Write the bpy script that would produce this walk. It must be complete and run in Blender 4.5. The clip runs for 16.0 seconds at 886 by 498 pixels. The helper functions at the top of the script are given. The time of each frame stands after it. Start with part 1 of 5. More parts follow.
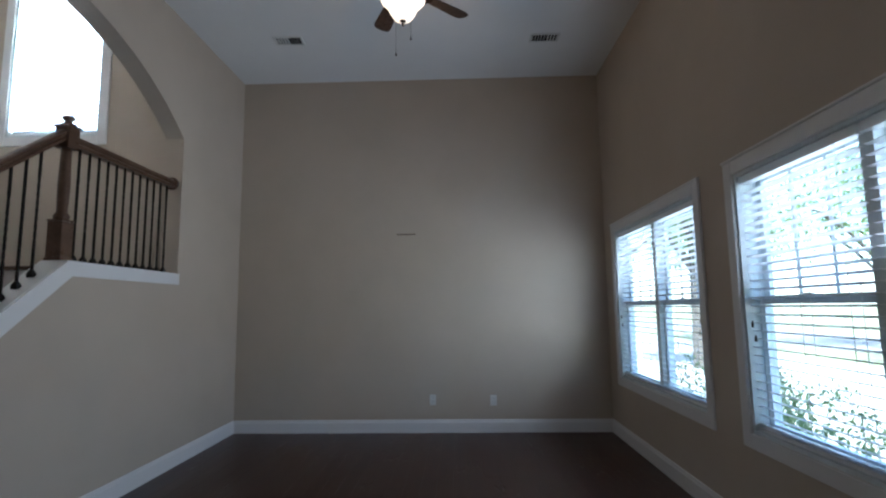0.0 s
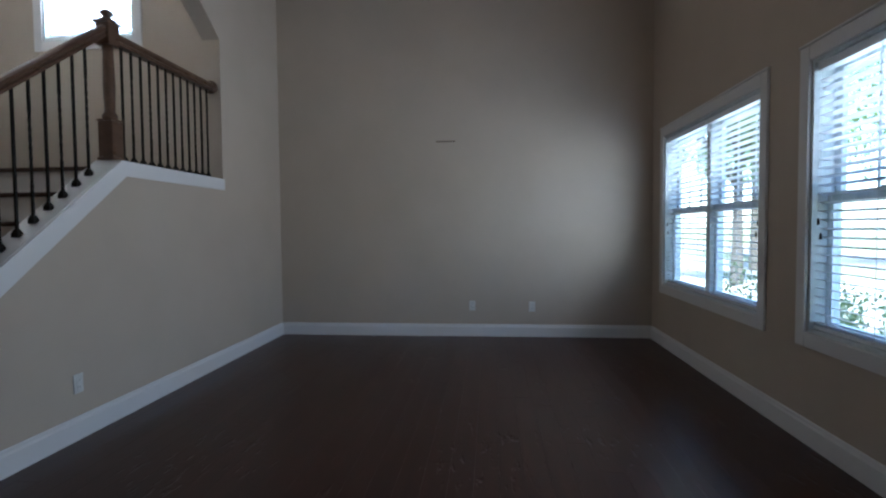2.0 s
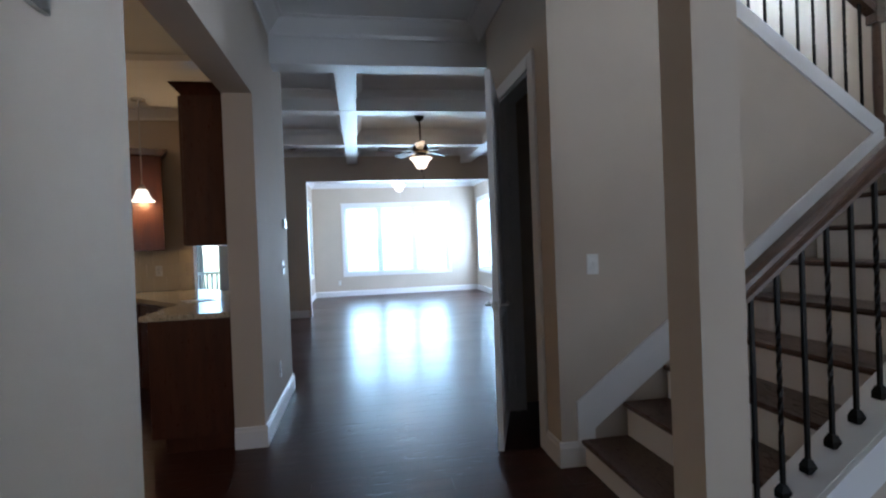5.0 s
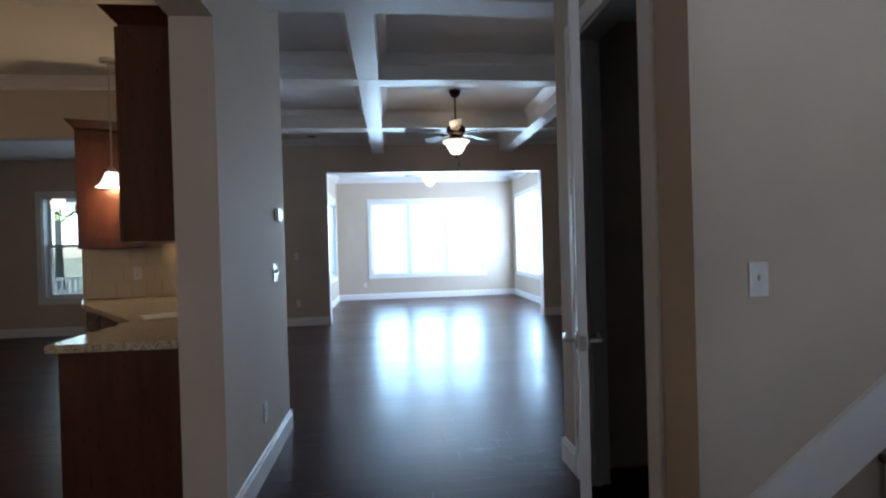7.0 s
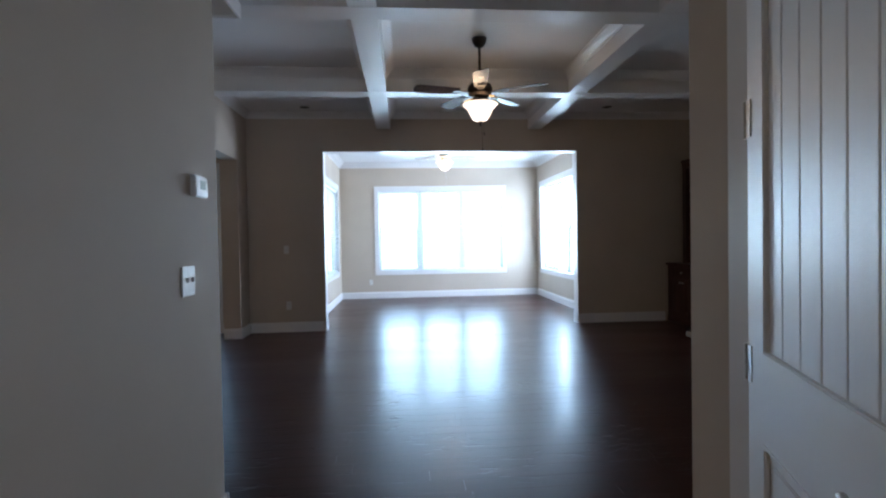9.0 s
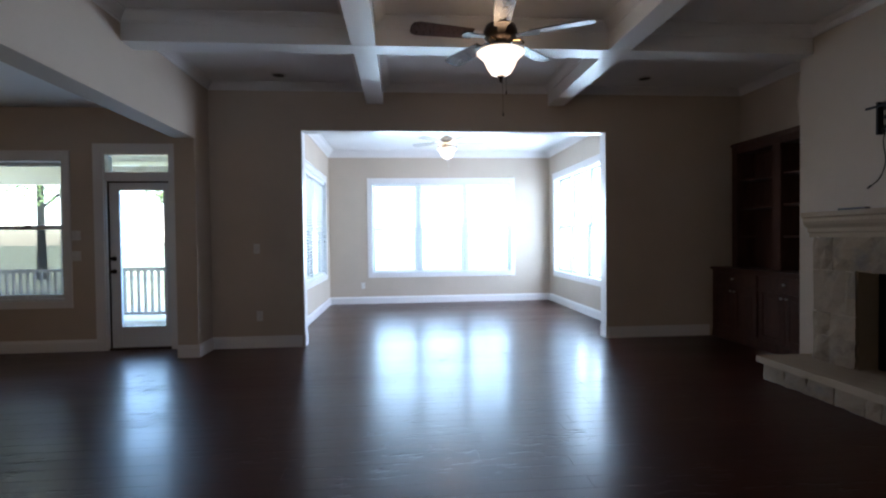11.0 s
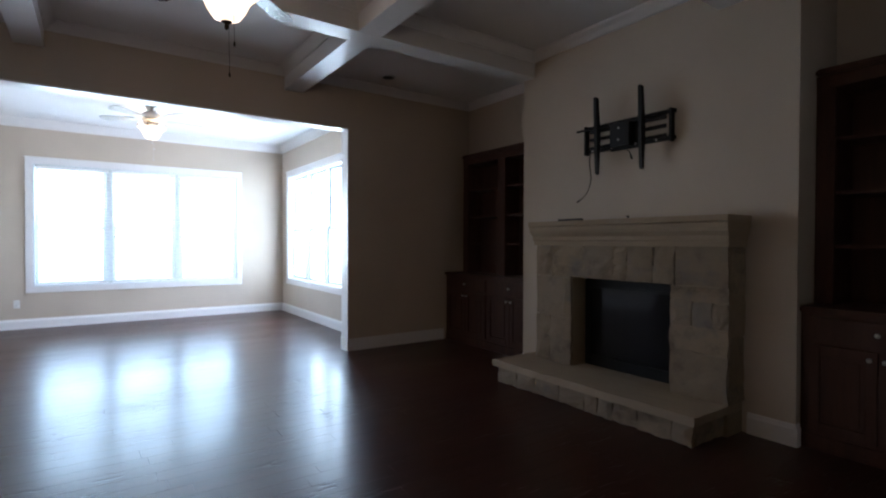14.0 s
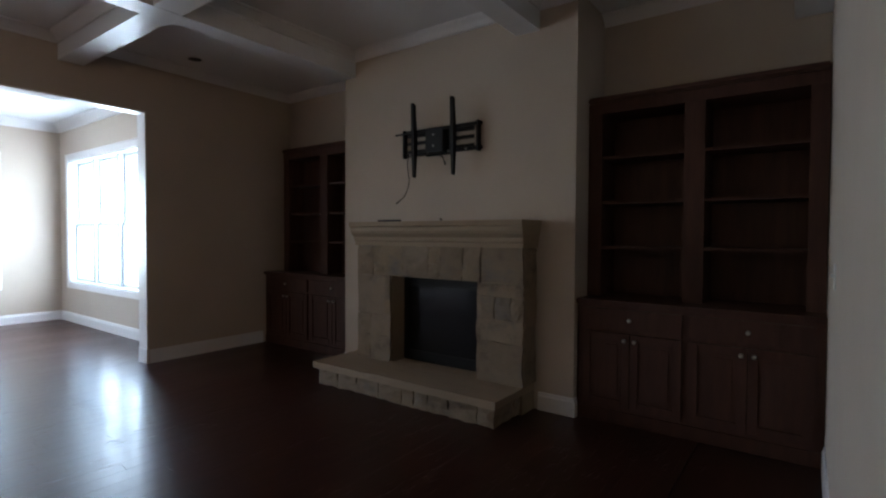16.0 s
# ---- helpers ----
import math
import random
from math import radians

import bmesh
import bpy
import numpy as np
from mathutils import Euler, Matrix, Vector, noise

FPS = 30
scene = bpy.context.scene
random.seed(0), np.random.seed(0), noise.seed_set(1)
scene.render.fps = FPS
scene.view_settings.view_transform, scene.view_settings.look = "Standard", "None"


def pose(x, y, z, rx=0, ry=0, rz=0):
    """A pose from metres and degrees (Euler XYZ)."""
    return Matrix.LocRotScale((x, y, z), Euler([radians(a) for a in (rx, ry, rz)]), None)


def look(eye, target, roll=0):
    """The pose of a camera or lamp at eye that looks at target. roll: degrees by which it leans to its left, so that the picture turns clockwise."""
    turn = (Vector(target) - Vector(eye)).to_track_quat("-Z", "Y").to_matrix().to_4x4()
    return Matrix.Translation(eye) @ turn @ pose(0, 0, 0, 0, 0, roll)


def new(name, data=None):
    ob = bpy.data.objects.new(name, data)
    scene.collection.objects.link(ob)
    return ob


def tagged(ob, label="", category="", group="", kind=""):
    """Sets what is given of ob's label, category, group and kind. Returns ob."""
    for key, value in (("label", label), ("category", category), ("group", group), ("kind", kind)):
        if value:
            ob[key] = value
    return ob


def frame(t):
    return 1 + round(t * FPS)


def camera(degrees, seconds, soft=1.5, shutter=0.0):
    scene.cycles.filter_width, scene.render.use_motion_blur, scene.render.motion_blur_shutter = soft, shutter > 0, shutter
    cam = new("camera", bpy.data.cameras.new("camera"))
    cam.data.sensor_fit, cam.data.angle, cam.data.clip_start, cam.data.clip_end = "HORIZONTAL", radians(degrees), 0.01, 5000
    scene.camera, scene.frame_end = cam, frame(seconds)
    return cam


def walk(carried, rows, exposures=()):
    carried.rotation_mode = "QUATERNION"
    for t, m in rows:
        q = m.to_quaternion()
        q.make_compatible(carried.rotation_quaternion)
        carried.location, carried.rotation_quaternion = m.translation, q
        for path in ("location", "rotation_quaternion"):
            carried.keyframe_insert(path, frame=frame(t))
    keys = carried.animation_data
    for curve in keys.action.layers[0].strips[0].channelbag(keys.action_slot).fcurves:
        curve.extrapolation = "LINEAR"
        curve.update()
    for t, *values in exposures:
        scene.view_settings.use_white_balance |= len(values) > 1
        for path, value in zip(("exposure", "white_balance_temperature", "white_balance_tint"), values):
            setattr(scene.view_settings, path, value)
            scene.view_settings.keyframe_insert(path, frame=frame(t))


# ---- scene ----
cam = camera(82.9, 16.0, soft=2.2)
PATH = [
    (0, (-0.79, 0.182, 1.381), (-0.852, 2.168, 1.614), -0.7),
    (0.5, (-0.783, 0.203, 1.348), (-0.858, 2.2, 1.422), -0.6),
    (1, (-0.794, 0.213, 1.289), (-0.878, 2.21, 1.236), -0.4),
    (1.5, (-0.83, 0.212, 1.266), (-0.925, 2.207, 1.172), -0.3),
    (2, (-0.907, 0.217, 1.246), (-1.091, 2.206, 1.164), -0.5),
    (2.5, (-1.057, 0.224, 1.281), (-1.573, 2.155, 1.208), -0.8),
    (3, (-1.252, 0.194, 1.289), (-2.183, 1.963, 1.232), -1.1),
    (3.5, (-1.374, 0.175, 1.298), (-2.704, 1.668, 1.243), -1.4),
    (4, (-1.516, 0.2, 1.301), (-3.182, 1.305, 1.256), -1.9),
    (4.5, (-1.72, 0.214, 1.295), (-3.628, 0.815, 1.269), -2.1),
    (5, (-1.954, 0.195, 1.288), (-3.926, 0.524, 1.27), -2.2),
    (5.2, (-2.044, 0.146, 1.256), (-4.021, 0.449, 1.262), -1.8),
    (7.5, (-3.426, 0.321, 1.288), (-5.417, 0.506, 1.264), -1.4),
    (8, (-3.756, 0.328, 1.286), (-5.749, 0.491, 1.257), -1.0),
    (8.5, (-4.065, 0.346, 1.288), (-6.058, 0.503, 1.254), -0.9),
    (9, (-4.433, 0.377, 1.288), (-6.427, 0.535, 1.25), -1.0),
    (11.5, (-5.887, 0.461, 1.262), (-7.88, 0.626, 1.224), -0.6),
    (12, (-6.09, 0.524, 1.261), (-8.082, 0.695, 1.226), -0.5),
    (12.5, (-6.23, 0.537, 1.274), (-8.214, 0.786, 1.24), -0.3),
    (13, (-6.312, 0.515, 1.274), (-8.239, 1.048, 1.241), -0.0),
    (13.5, (-6.358, 0.51, 1.276), (-8.159, 1.378, 1.246), 0.1),
    (14, (-6.353, 0.561, 1.27), (-7.994, 1.703, 1.243), 0.2),
    (14.5, (-6.32, 0.584, 1.278), (-7.806, 1.922, 1.25), 0.4),
    (15, (-6.292, 0.607, 1.305), (-7.62, 2.102, 1.267), 0.4),
    (15.5, (-6.267, 0.605, 1.323), (-7.48, 2.195, 1.276), 0.3),
    (16, (-6.273, 0.609, 1.333), (-7.449, 2.226, 1.281), 0.3),
]
walk(cam, [(t, look(eye, target, roll)) for t, eye, target, roll in PATH], [(0.0, 2.82, 5800, 12), (2.0, 2.78, 5700, 12), (3.5, 3.14, 5650, 13), (5.0, 3.22, 5700, 14), (7.5, 3.22, 5700, 14), (9.0, 3.1, 5950, 16), (11.5, 2.92, 6100, 19), (12.5, 2.88, 6150, 19), (14.5, 2.9, 6450, 20), (16.0, 2.98, 6550, 19)])

# ---- light ----
world = bpy.data.worlds.new("world")
scene.world = world
world.use_nodes = True
wn = world.node_tree
sky = wn.nodes.new("ShaderNodeTexSky")
sky.sky_type = "NISHITA"
sky.sun_disc = False
SUN_EL, SUN_ROT = radians(58), radians(200)
sky.sun_elevation, sky.sun_rotation = SUN_EL, SUN_ROT
wn.nodes["Background"].inputs["Strength"].default_value = 0.15
wn.links.new(sky.outputs["Color"], wn.nodes["Background"].inputs["Color"])

sun = bpy.data.lights.new("sun", "SUN")
sun.energy, sun.angle, sun.color = 5.0, radians(0.5), (1.0, 0.95, 0.88)
sun_ob = new("sun", sun)
sun_ob.matrix_world = look((0, 0, 30), Vector((0, 0, 30)) - Vector((math.sin(SUN_ROT) * math.cos(SUN_EL), math.cos(SUN_ROT) * math.cos(SUN_EL), math.sin(SUN_EL))))


def window_light(name, centre, target, w, h, watts, colour=(0.80, 0.91, 1.0), spread=180):
    """Sky light that enters through a window's opening."""
    lamp = bpy.data.lights.new(name, "AREA")
    lamp.shape, lamp.size, lamp.size_y, lamp.energy, lamp.color, lamp.spread = "RECTANGLE", w, h, watts, colour, radians(spread)
    ob = new(name, lamp)
    ob.matrix_world = look(centre, target)
    return ob


def glow(name, at, watts, radius, colour=(1.0, 0.72, 0.42)):
    lamp = bpy.data.lights.new(name, "POINT")
    lamp.energy, lamp.shadow_soft_size, lamp.color = watts, radius, colour
    ob = new(name, lamp)
    ob.location = at
    return ob


EXW = 0.885
window_light("sky_front_a", (EXW, 4.67, 1.40), (-5, 4.67, 2.8), 1.8, 1.45, 3.3, spread=155)
window_light("sky_front_b", (EXW, 2.29, 1.40), (-5, 2.29, 2.8), 1.8, 1.45, 3.3, spread=155)
window_light("sky_landing", (-4.66, 4.98, 3.9), (-4.66, 0, 3.2), 1.0, 1.7, 52)
window_light("sky_sun_west", (-15.95, 1.22, 1.5), (-5, 1.22, 1.3), 2.8, 1.75, 31, (0.65, 0.83, 1.0))
window_light("sky_sun_north", (-14.1, 3.68, 1.5), (-14.1, -5, 1.2), 2.15, 1.8, 36, (0.71, 0.85, 1.0))
window_light("sky_sun_south", (-14.0, -1.24, 1.5), (-14.0, 5, 1.2), 2.1, 1.7, 1.3)
window_light("sky_breakfast", (-12.1, -4.4, 1.4), (-5, -4.4, 1.0), 1.7, 1.6, 0.8)
window_light("sky_door", (-12.1, -2.7, 1.2), (-5, -2.7, 0.8), 0.6, 1.7, 2.0, (0.42, 0.68, 1.0))

# ---- materials ----
def material(name):
    m = bpy.data.materials.new(name)
    m.use_nodes = True
    return m, m.node_tree.nodes, m.node_tree.links, m.node_tree.nodes["Principled BSDF"]


def coords(nodes, links, scale=(1, 1, 1)):
    tc, mp = nodes.new("ShaderNodeTexCoord"), nodes.new("ShaderNodeMapping")
    mp.inputs["Scale"].default_value = scale
    geo = nodes.new("ShaderNodeNewGeometry")
    links.new(geo.outputs["Position"], mp.inputs["Vector"])
    return mp.outputs["Vector"]


def noise_tex(nodes, links, vec, scale, detail=4.0, rough=0.55):
    n = nodes.new("ShaderNodeTexNoise")
    n.inputs["Scale"].default_value, n.inputs["Detail"].default_value, n.inputs["Roughness"].default_value = scale, detail, rough
    links.new(vec, n.inputs["Vector"])
    return n.outputs["Fac"]


def ramp(nodes, links, fac, stops):
    r = nodes.new("ShaderNodeValToRGB")
    while len(r.color_ramp.elements) < len(stops):
        r.color_ramp.elements.new(0.5)
    for e, (p, c) in zip(r.color_ramp.elements, stops):
        e.position, e.color = p, (*c, 1)
    links.new(fac, r.inputs["Fac"])
    return r.outputs["Color"]


def bump(nodes, links, height, strength, distance, b, prior=None):
    n = nodes.new("ShaderNodeBump")
    n.inputs["Strength"].default_value, n.inputs["Distance"].default_value = strength, distance
    links.new(height, n.inputs["Height"])
    if prior:
        links.new(prior, n.inputs["Normal"])
    links.new(n.outputs["Normal"], b.inputs["Normal"])
    return n.outputs["Normal"]


def painted(name, colour, rough=0.55, spread=0.05, texture=220.0, depth=0.0006):
    """Painted plaster or wood: faint roller texture and slow changes of tone."""
    m, nodes, links, b = material(name)
    vec = coords(nodes, links)
    lo, hi = [c * (1 - spread) for c in colour], [min(1, c * (1 + spread)) for c in colour]
    links.new(ramp(nodes, links, noise_tex(nodes, links, vec, 1.3, 5), [(0.3, lo), (0.7, hi)]), b.inputs["Base Color"])
    b.inputs["Roughness"].default_value = rough
    bump(nodes, links, noise_tex(nodes, links, vec, texture, 2), 0.35, depth, b)
    return m


def metal(name, colour, rough=0.3):
    m, nodes, links, b = material(name)
    vec = coords(nodes, links)
    links.new(ramp(nodes, links, noise_tex(nodes, links, vec, 60, 3), [(0.3, [c * 0.8 for c in colour]), (0.7, colour)]), b.inputs["Base Color"])
    b.inputs["Metallic"].default_value, b.inputs["Roughness"].default_value = 1.0, rough
    return m


def plain(name, colour, rough=0.5):
    m, nodes, links, b = material(name)
    vec = coords(nodes, links)
    links.new(ramp(nodes, links, noise_tex(nodes, links, vec, 25, 4), [(0.35, [c * 0.85 for c in colour]), (0.65, colour)]), b.inputs["Base Color"])
    b.inputs["Roughness"].default_value = rough
    return m


def wood(name, dark, light, axis="z", rough=0.35, grain=9.0, coat=0.0):
    """Stained wood with grain along one axis."""
    m, nodes, links, b = material(name)
    k = {"x": (0.12, 1, 1), "y": (1, 0.12, 1), "z": (1, 1, 0.12)}[axis]
    vec = coords(nodes, links, [v * grain for v in k])
    info = nodes.new("ShaderNodeObjectInfo")
    shift = nodes.new("ShaderNodeVectorMath")
    scl = nodes.new("ShaderNodeMath")
    scl.operation = "MULTIPLY"
    scl.inputs[1].default_value = 37.0
    links.new(info.outputs["Random"], scl.inputs[0])
    links.new(vec, shift.inputs[0])
    links.new(scl.outputs[0], shift.inputs[1])
    v = shift.outputs["Vector"]
    n = noise_tex(nodes, links, v, 1.6, 7, 0.65)
    links.new(ramp(nodes, links, n, [(0.25, dark), (0.55, [(a + c) / 2 for a, c in zip(dark, light)]), (0.8, light)]), b.inputs["Base Color"])
    fine = noise_tex(nodes, links, v, 14, 3)
    links.new(ramp(nodes, links, fine, [(0.3, [rough * 0.8] * 3), (0.7, [rough * 1.25] * 3)]), b.inputs["Roughness"])
    b.inputs["Coat Weight"].default_value = coat
    b.inputs["Coat Roughness"].default_value = 0.12
    bump(nodes, links, fine, 0.25, 0.0008, b)
    return m


WALL = painted("wall_paint", (0.466, 0.394, 0.320), 0.75)
CEIL = painted("ceiling_paint", (0.74, 0.74, 0.74), 0.7, 0.03, 90.0, 0.002)
TRIM = painted("trim_paint", (0.69, 0.68, 0.68), 0.32, 0.02, 60.0, 0.0003)
DOORW = painted("door_paint", (0.66, 0.67, 0.69), 0.40, 0.02, 60.0, 0.0003)
TREAD = wood("tread_wood", (0.035, 0.016, 0.010), (0.085, 0.04, 0.024), "x", 0.3)
RAILW = wood("rail_wood", (0.058, 0.030, 0.017), (0.135, 0.072, 0.041), "y", 0.32)
IRON = metal("black_iron", (0.03, 0.028, 0.026), 0.5)


def slat_mat():
    """White slats that let a little daylight through."""
    m, nodes, links, b = material("blind_slat")
    b.inputs["Base Color"].default_value = (0.83, 0.84, 0.85, 1)
    b.inputs["Roughness"].default_value = 0.45
    tr, mix = nodes.new("ShaderNodeBsdfTranslucent"), nodes.new("ShaderNodeMixShader")
    tr.inputs["Color"].default_value = (0.80, 0.85, 0.88, 1)
    mix.inputs[0].default_value = 0.12
    links.new(b.outputs[0], mix.inputs[1])
    links.new(tr.outputs[0], mix.inputs[2])
    links.new(mix.outputs[0], nodes["Material Output"].inputs["Surface"])
    return m


BLIND = slat_mat()
VINYL = plain("white_vinyl", (0.68, 0.73, 0.75), 0.35)
CHERRY = wood("cherry_cabinet", (0.030, 0.0095, 0.0055), (0.080, 0.026, 0.0125), "z", 0.33)
WALNUT = wood("walnut_cabinet", (0.040, 0.0165, 0.0115), (0.092, 0.040, 0.028), "z", 0.5)
WALNUT.node_tree.nodes["Principled BSDF"].inputs["Specular IOR Level"].default_value = 0.25
BRONZE = metal("oiled_bronze", (0.045, 0.033, 0.025), 0.4)
BRASS = metal("antique_brass", (0.55, 0.40, 0.22), 0.22)
NICKEL = metal("brushed_nickel", (0.55, 0.53, 0.50), 0.28)
BLACK = plain("black_steel", (0.006, 0.006, 0.0065), 0.5)
BLACK.node_tree.nodes["Principled BSDF"].inputs["Specular IOR Level"].default_value = 0.25
PLATE = plain("white_plate", (0.66, 0.66, 0.64), 0.35)


def glass_mat(name):
    m, nodes, links, b = material(name)
    out = nodes["Material Output"]
    g, t, mix = nodes.new("ShaderNodeBsdfGlossy"), nodes.new("ShaderNodeBsdfTransparent"), nodes.new("ShaderNodeMixShader")
    g.inputs["Roughness"].default_value = 0.02
    t.inputs["Color"].default_value = (0.88, 0.95, 0.96, 1)
    mix.inputs[0].default_value = 0.045
    links.new(t.outputs[0], mix.inputs[1])
    links.new(g.outputs[0], mix.inputs[2])
    links.new(mix.outputs[0], out.inputs["Surface"])
    return m


GLASS = glass_mat("window_glass")


def screen_mat():
    """Fine dark insect mesh, seen through for the most part."""
    m, nodes, links, b = material("insect_screen")
    b.inputs["Base Color"].default_value = (0.10, 0.11, 0.14, 1)
    b.inputs["Roughness"].default_value = 0.8
    t, mix = nodes.new("ShaderNodeBsdfTransparent"), nodes.new("ShaderNodeMixShader")
    mix.inputs[0].default_value = 0.55
    links.new(t.outputs[0], mix.inputs[1])
    links.new(b.outputs[0], mix.inputs[2])
    links.new(mix.outputs[0], nodes["Material Output"].inputs["Surface"])
    return m


SCREEN = screen_mat()


def floor_mat():
    """Hand-scraped dark red-brown boards with a semi-gloss coat."""
    m, nodes, links, b = material("dark_hardwood")
    vec = coords(nodes, links, (9, 1.1, 9))
    info = nodes.new("ShaderNodeNewGeometry")
    add = nodes.new("ShaderNodeVectorMath")
    mul = nodes.new("ShaderNodeMath")
    mul.operation = "MULTIPLY"
    mul.inputs[1].default_value = 53.0
    oi = nodes.new("ShaderNodeObjectInfo")
    both = nodes.new("ShaderNodeMath")
    links.new(info.outputs["Random Per Island"], both.inputs[0])
    links.new(oi.outputs["Random"], both.inputs[1])
    links.new(both.outputs[0], mul.inputs[0])
    links.new(vec, add.inputs[0])
    links.new(mul.outputs[0], add.inputs[1])
    n = noise_tex(nodes, links, add.outputs["Vector"], 1.5, 4, 0.55)
    links.new(ramp(nodes, links, n, [(0.2, (0.025, 0.0085, 0.006)), (0.55, (0.038, 0.0128, 0.0085)), (0.85, (0.054, 0.0185, 0.0122))]), b.inputs["Base Color"])
    worn = coords(nodes, links, (2.2, 0.5, 1))
    r = noise_tex(nodes, links, worn, 1.0, 2, 0.5)
    links.new(ramp(nodes, links, r, [(0.25, (0.29,) * 3), (0.75, (0.37,) * 3)]), b.inputs["Roughness"])
    b.inputs["Specular IOR Level"].default_value = 0.19
    b.inputs["Coat Weight"].default_value = 0.16
    b.inputs["Coat Roughness"].default_value = 0.15
    # sparse scraped dents, longer along the boards
    marks = noise_tex(nodes, links, coords(nodes, links, (26, 5.5, 1)), 1.0, 3, 0.6)
    spots = noise_tex(nodes, links, coords(nodes, links, (1.7, 1.2, 1)), 1.0, 2, 0.5)
    dent = nodes.new("ShaderNodeMath")
    dent.operation = "MULTIPLY"
    links.new(ramp(nodes, links, marks, [(0.58, (0,) * 3), (0.66, (1,) * 3)]), dent.inputs[0])
    links.new(ramp(nodes, links, spots, [(0.50, (0,) * 3), (0.60, (1,) * 3)]), dent.inputs[1])
    n = nodes.new("ShaderNodeBump")
    n.invert = True
    n.inputs["Strength"].default_value, n.inputs["Distance"].default_value = 1.0, 0.004
    links.new(dent.outputs[0], n.inputs["Height"])
    links.new(n.outputs["Normal"], b.inputs["Normal"])
    links.new(n.outputs["Normal"], b.inputs["Coat Normal"])
    return m


FLOOR = floor_mat()


# ---- mesh helpers ----
def box(bm, lo, hi):
    x0, x1 = sorted((lo[0], hi[0]))
    y0, y1 = sorted((lo[1], hi[1]))
    z0, z1 = sorted((lo[2], hi[2]))
    v = [bm.verts.new(p) for p in ((x0, y0, z0), (x1, y0, z0), (x1, y1, z0), (x0, y1, z0), (x0, y0, z1), (x1, y0, z1), (x1, y1, z1), (x0, y1, z1))]
    return [bm.faces.new([v[i] for i in f]) for f in ((3, 2, 1, 0), (4, 5, 6, 7), (0, 1, 5, 4), (1, 2, 6, 5), (2, 3, 7, 6), (3, 0, 4, 7))]


def prism(bm, poly, axis, a, b):
    """A polygon of (u, v) swept along an axis: x gives (y, z), y gives (x, z), z gives (x, y)."""
    def place(u, v, w):
        return {"x": (w, u, v), "y": (u, w, v), "z": (u, v, w)}[axis]
    lo, hi = [bm.verts.new(place(u, v, a)) for u, v in poly], [bm.verts.new(place(u, v, b)) for u, v in poly]
    n = len(poly)
    faces = [bm.faces.new(lo), bm.faces.new(hi)]
    for i in range(n):
        faces.append(bm.faces.new((lo[i], lo[(i + 1) % n], hi[(i + 1) % n], hi[i])))
    return faces


def lathe(bm, profile, centre=(0, 0, 0), segments=20, axis="z"):
    """A profile of (radius, height) turned about an axis through centre."""
    rings = []
    for r, h in profile:
        ring = []
        for i in range(segments):
            a = 2 * math.pi * i / segments
            u, v = r * math.cos(a), r * math.sin(a)
            p = {"z": (u, v, h), "x": (h, u, v), "y": (u, h, v)}[axis]
            ring.append(bm.verts.new(Vector(centre) + Vector(p)))
        rings.append(ring)
    for a, b in zip(rings, rings[1:]):
        for i in range(segments):
            bm.faces.new((a[i], a[(i + 1) % segments], b[(i + 1) % segments], b[i]))
    bm.faces.new(rings[0])
    bm.faces.new(rings[-1])


def tube(bm, points, radius, segments=8):
    """A round bar along a run of points."""
    rings = []
    pts = [Vector(p) for p in points]
    for i, p in enumerate(pts):
        d = (pts[min(i + 1, len(pts) - 1)] - pts[max(i - 1, 0)]).normalized()
        side = d.cross(Vector((0, 0, 1)) if abs(d.z) < 0.9 else Vector((1, 0, 0))).normalized()
        up = side.cross(d)
        rings.append([bm.verts.new(p + radius * (math.cos(2 * math.pi * k / segments) * side + math.sin(2 * math.pi * k / segments) * up)) for k in range(segments)])
    for a, b in zip(rings, rings[1:]):
        for k in range(segments):
            bm.faces.new((a[k], a[(k + 1) % segments], b[(k + 1) % segments], b[k]))
    bm.faces.new(rings[0])
    bm.faces.new(rings[-1])


def mesh(name, bm, mat, bevel=0.0, smooth=False):
    if bevel:
        bmesh.ops.bevel(bm, geom=list(bm.edges), offset=bevel, segments=2, affect="EDGES", clamp_overlap=True)
    bmesh.ops.recalc_face_normals(bm, faces=bm.faces)
    me = bpy.data.meshes.new(name)
    bm.to_mesh(me)
    bm.free()
    me.materials.append(mat)
    if smooth:
        for p in me.polygons:
            p.use_smooth = True
    return me


def part(name, bm, mat, parent=None, label="", bevel=0.0, smooth=False):
    ob = new(name, mesh(name, bm, mat, bevel, smooth))
    if parent:
        ob.parent = parent
    if label:
        ob["label"] = label
    return ob


def thing(name, label, category, group="", at=(0, 0, 0)):
    ob = new(name)
    ob.empty_display_size = 0.1
    ob.location = at
    return tagged(ob, label, category, group)


def structure(name, bm, mat, label="", category="", bevel=0.0, smooth=False):
    return tagged(part(name, bm, mat, None, "", bevel, smooth), label, category, "", "structure")


def boxes(*pairs):
    bm = bmesh.new()
    for lo, hi in pairs:
        box(bm, lo, hi)
    return bm


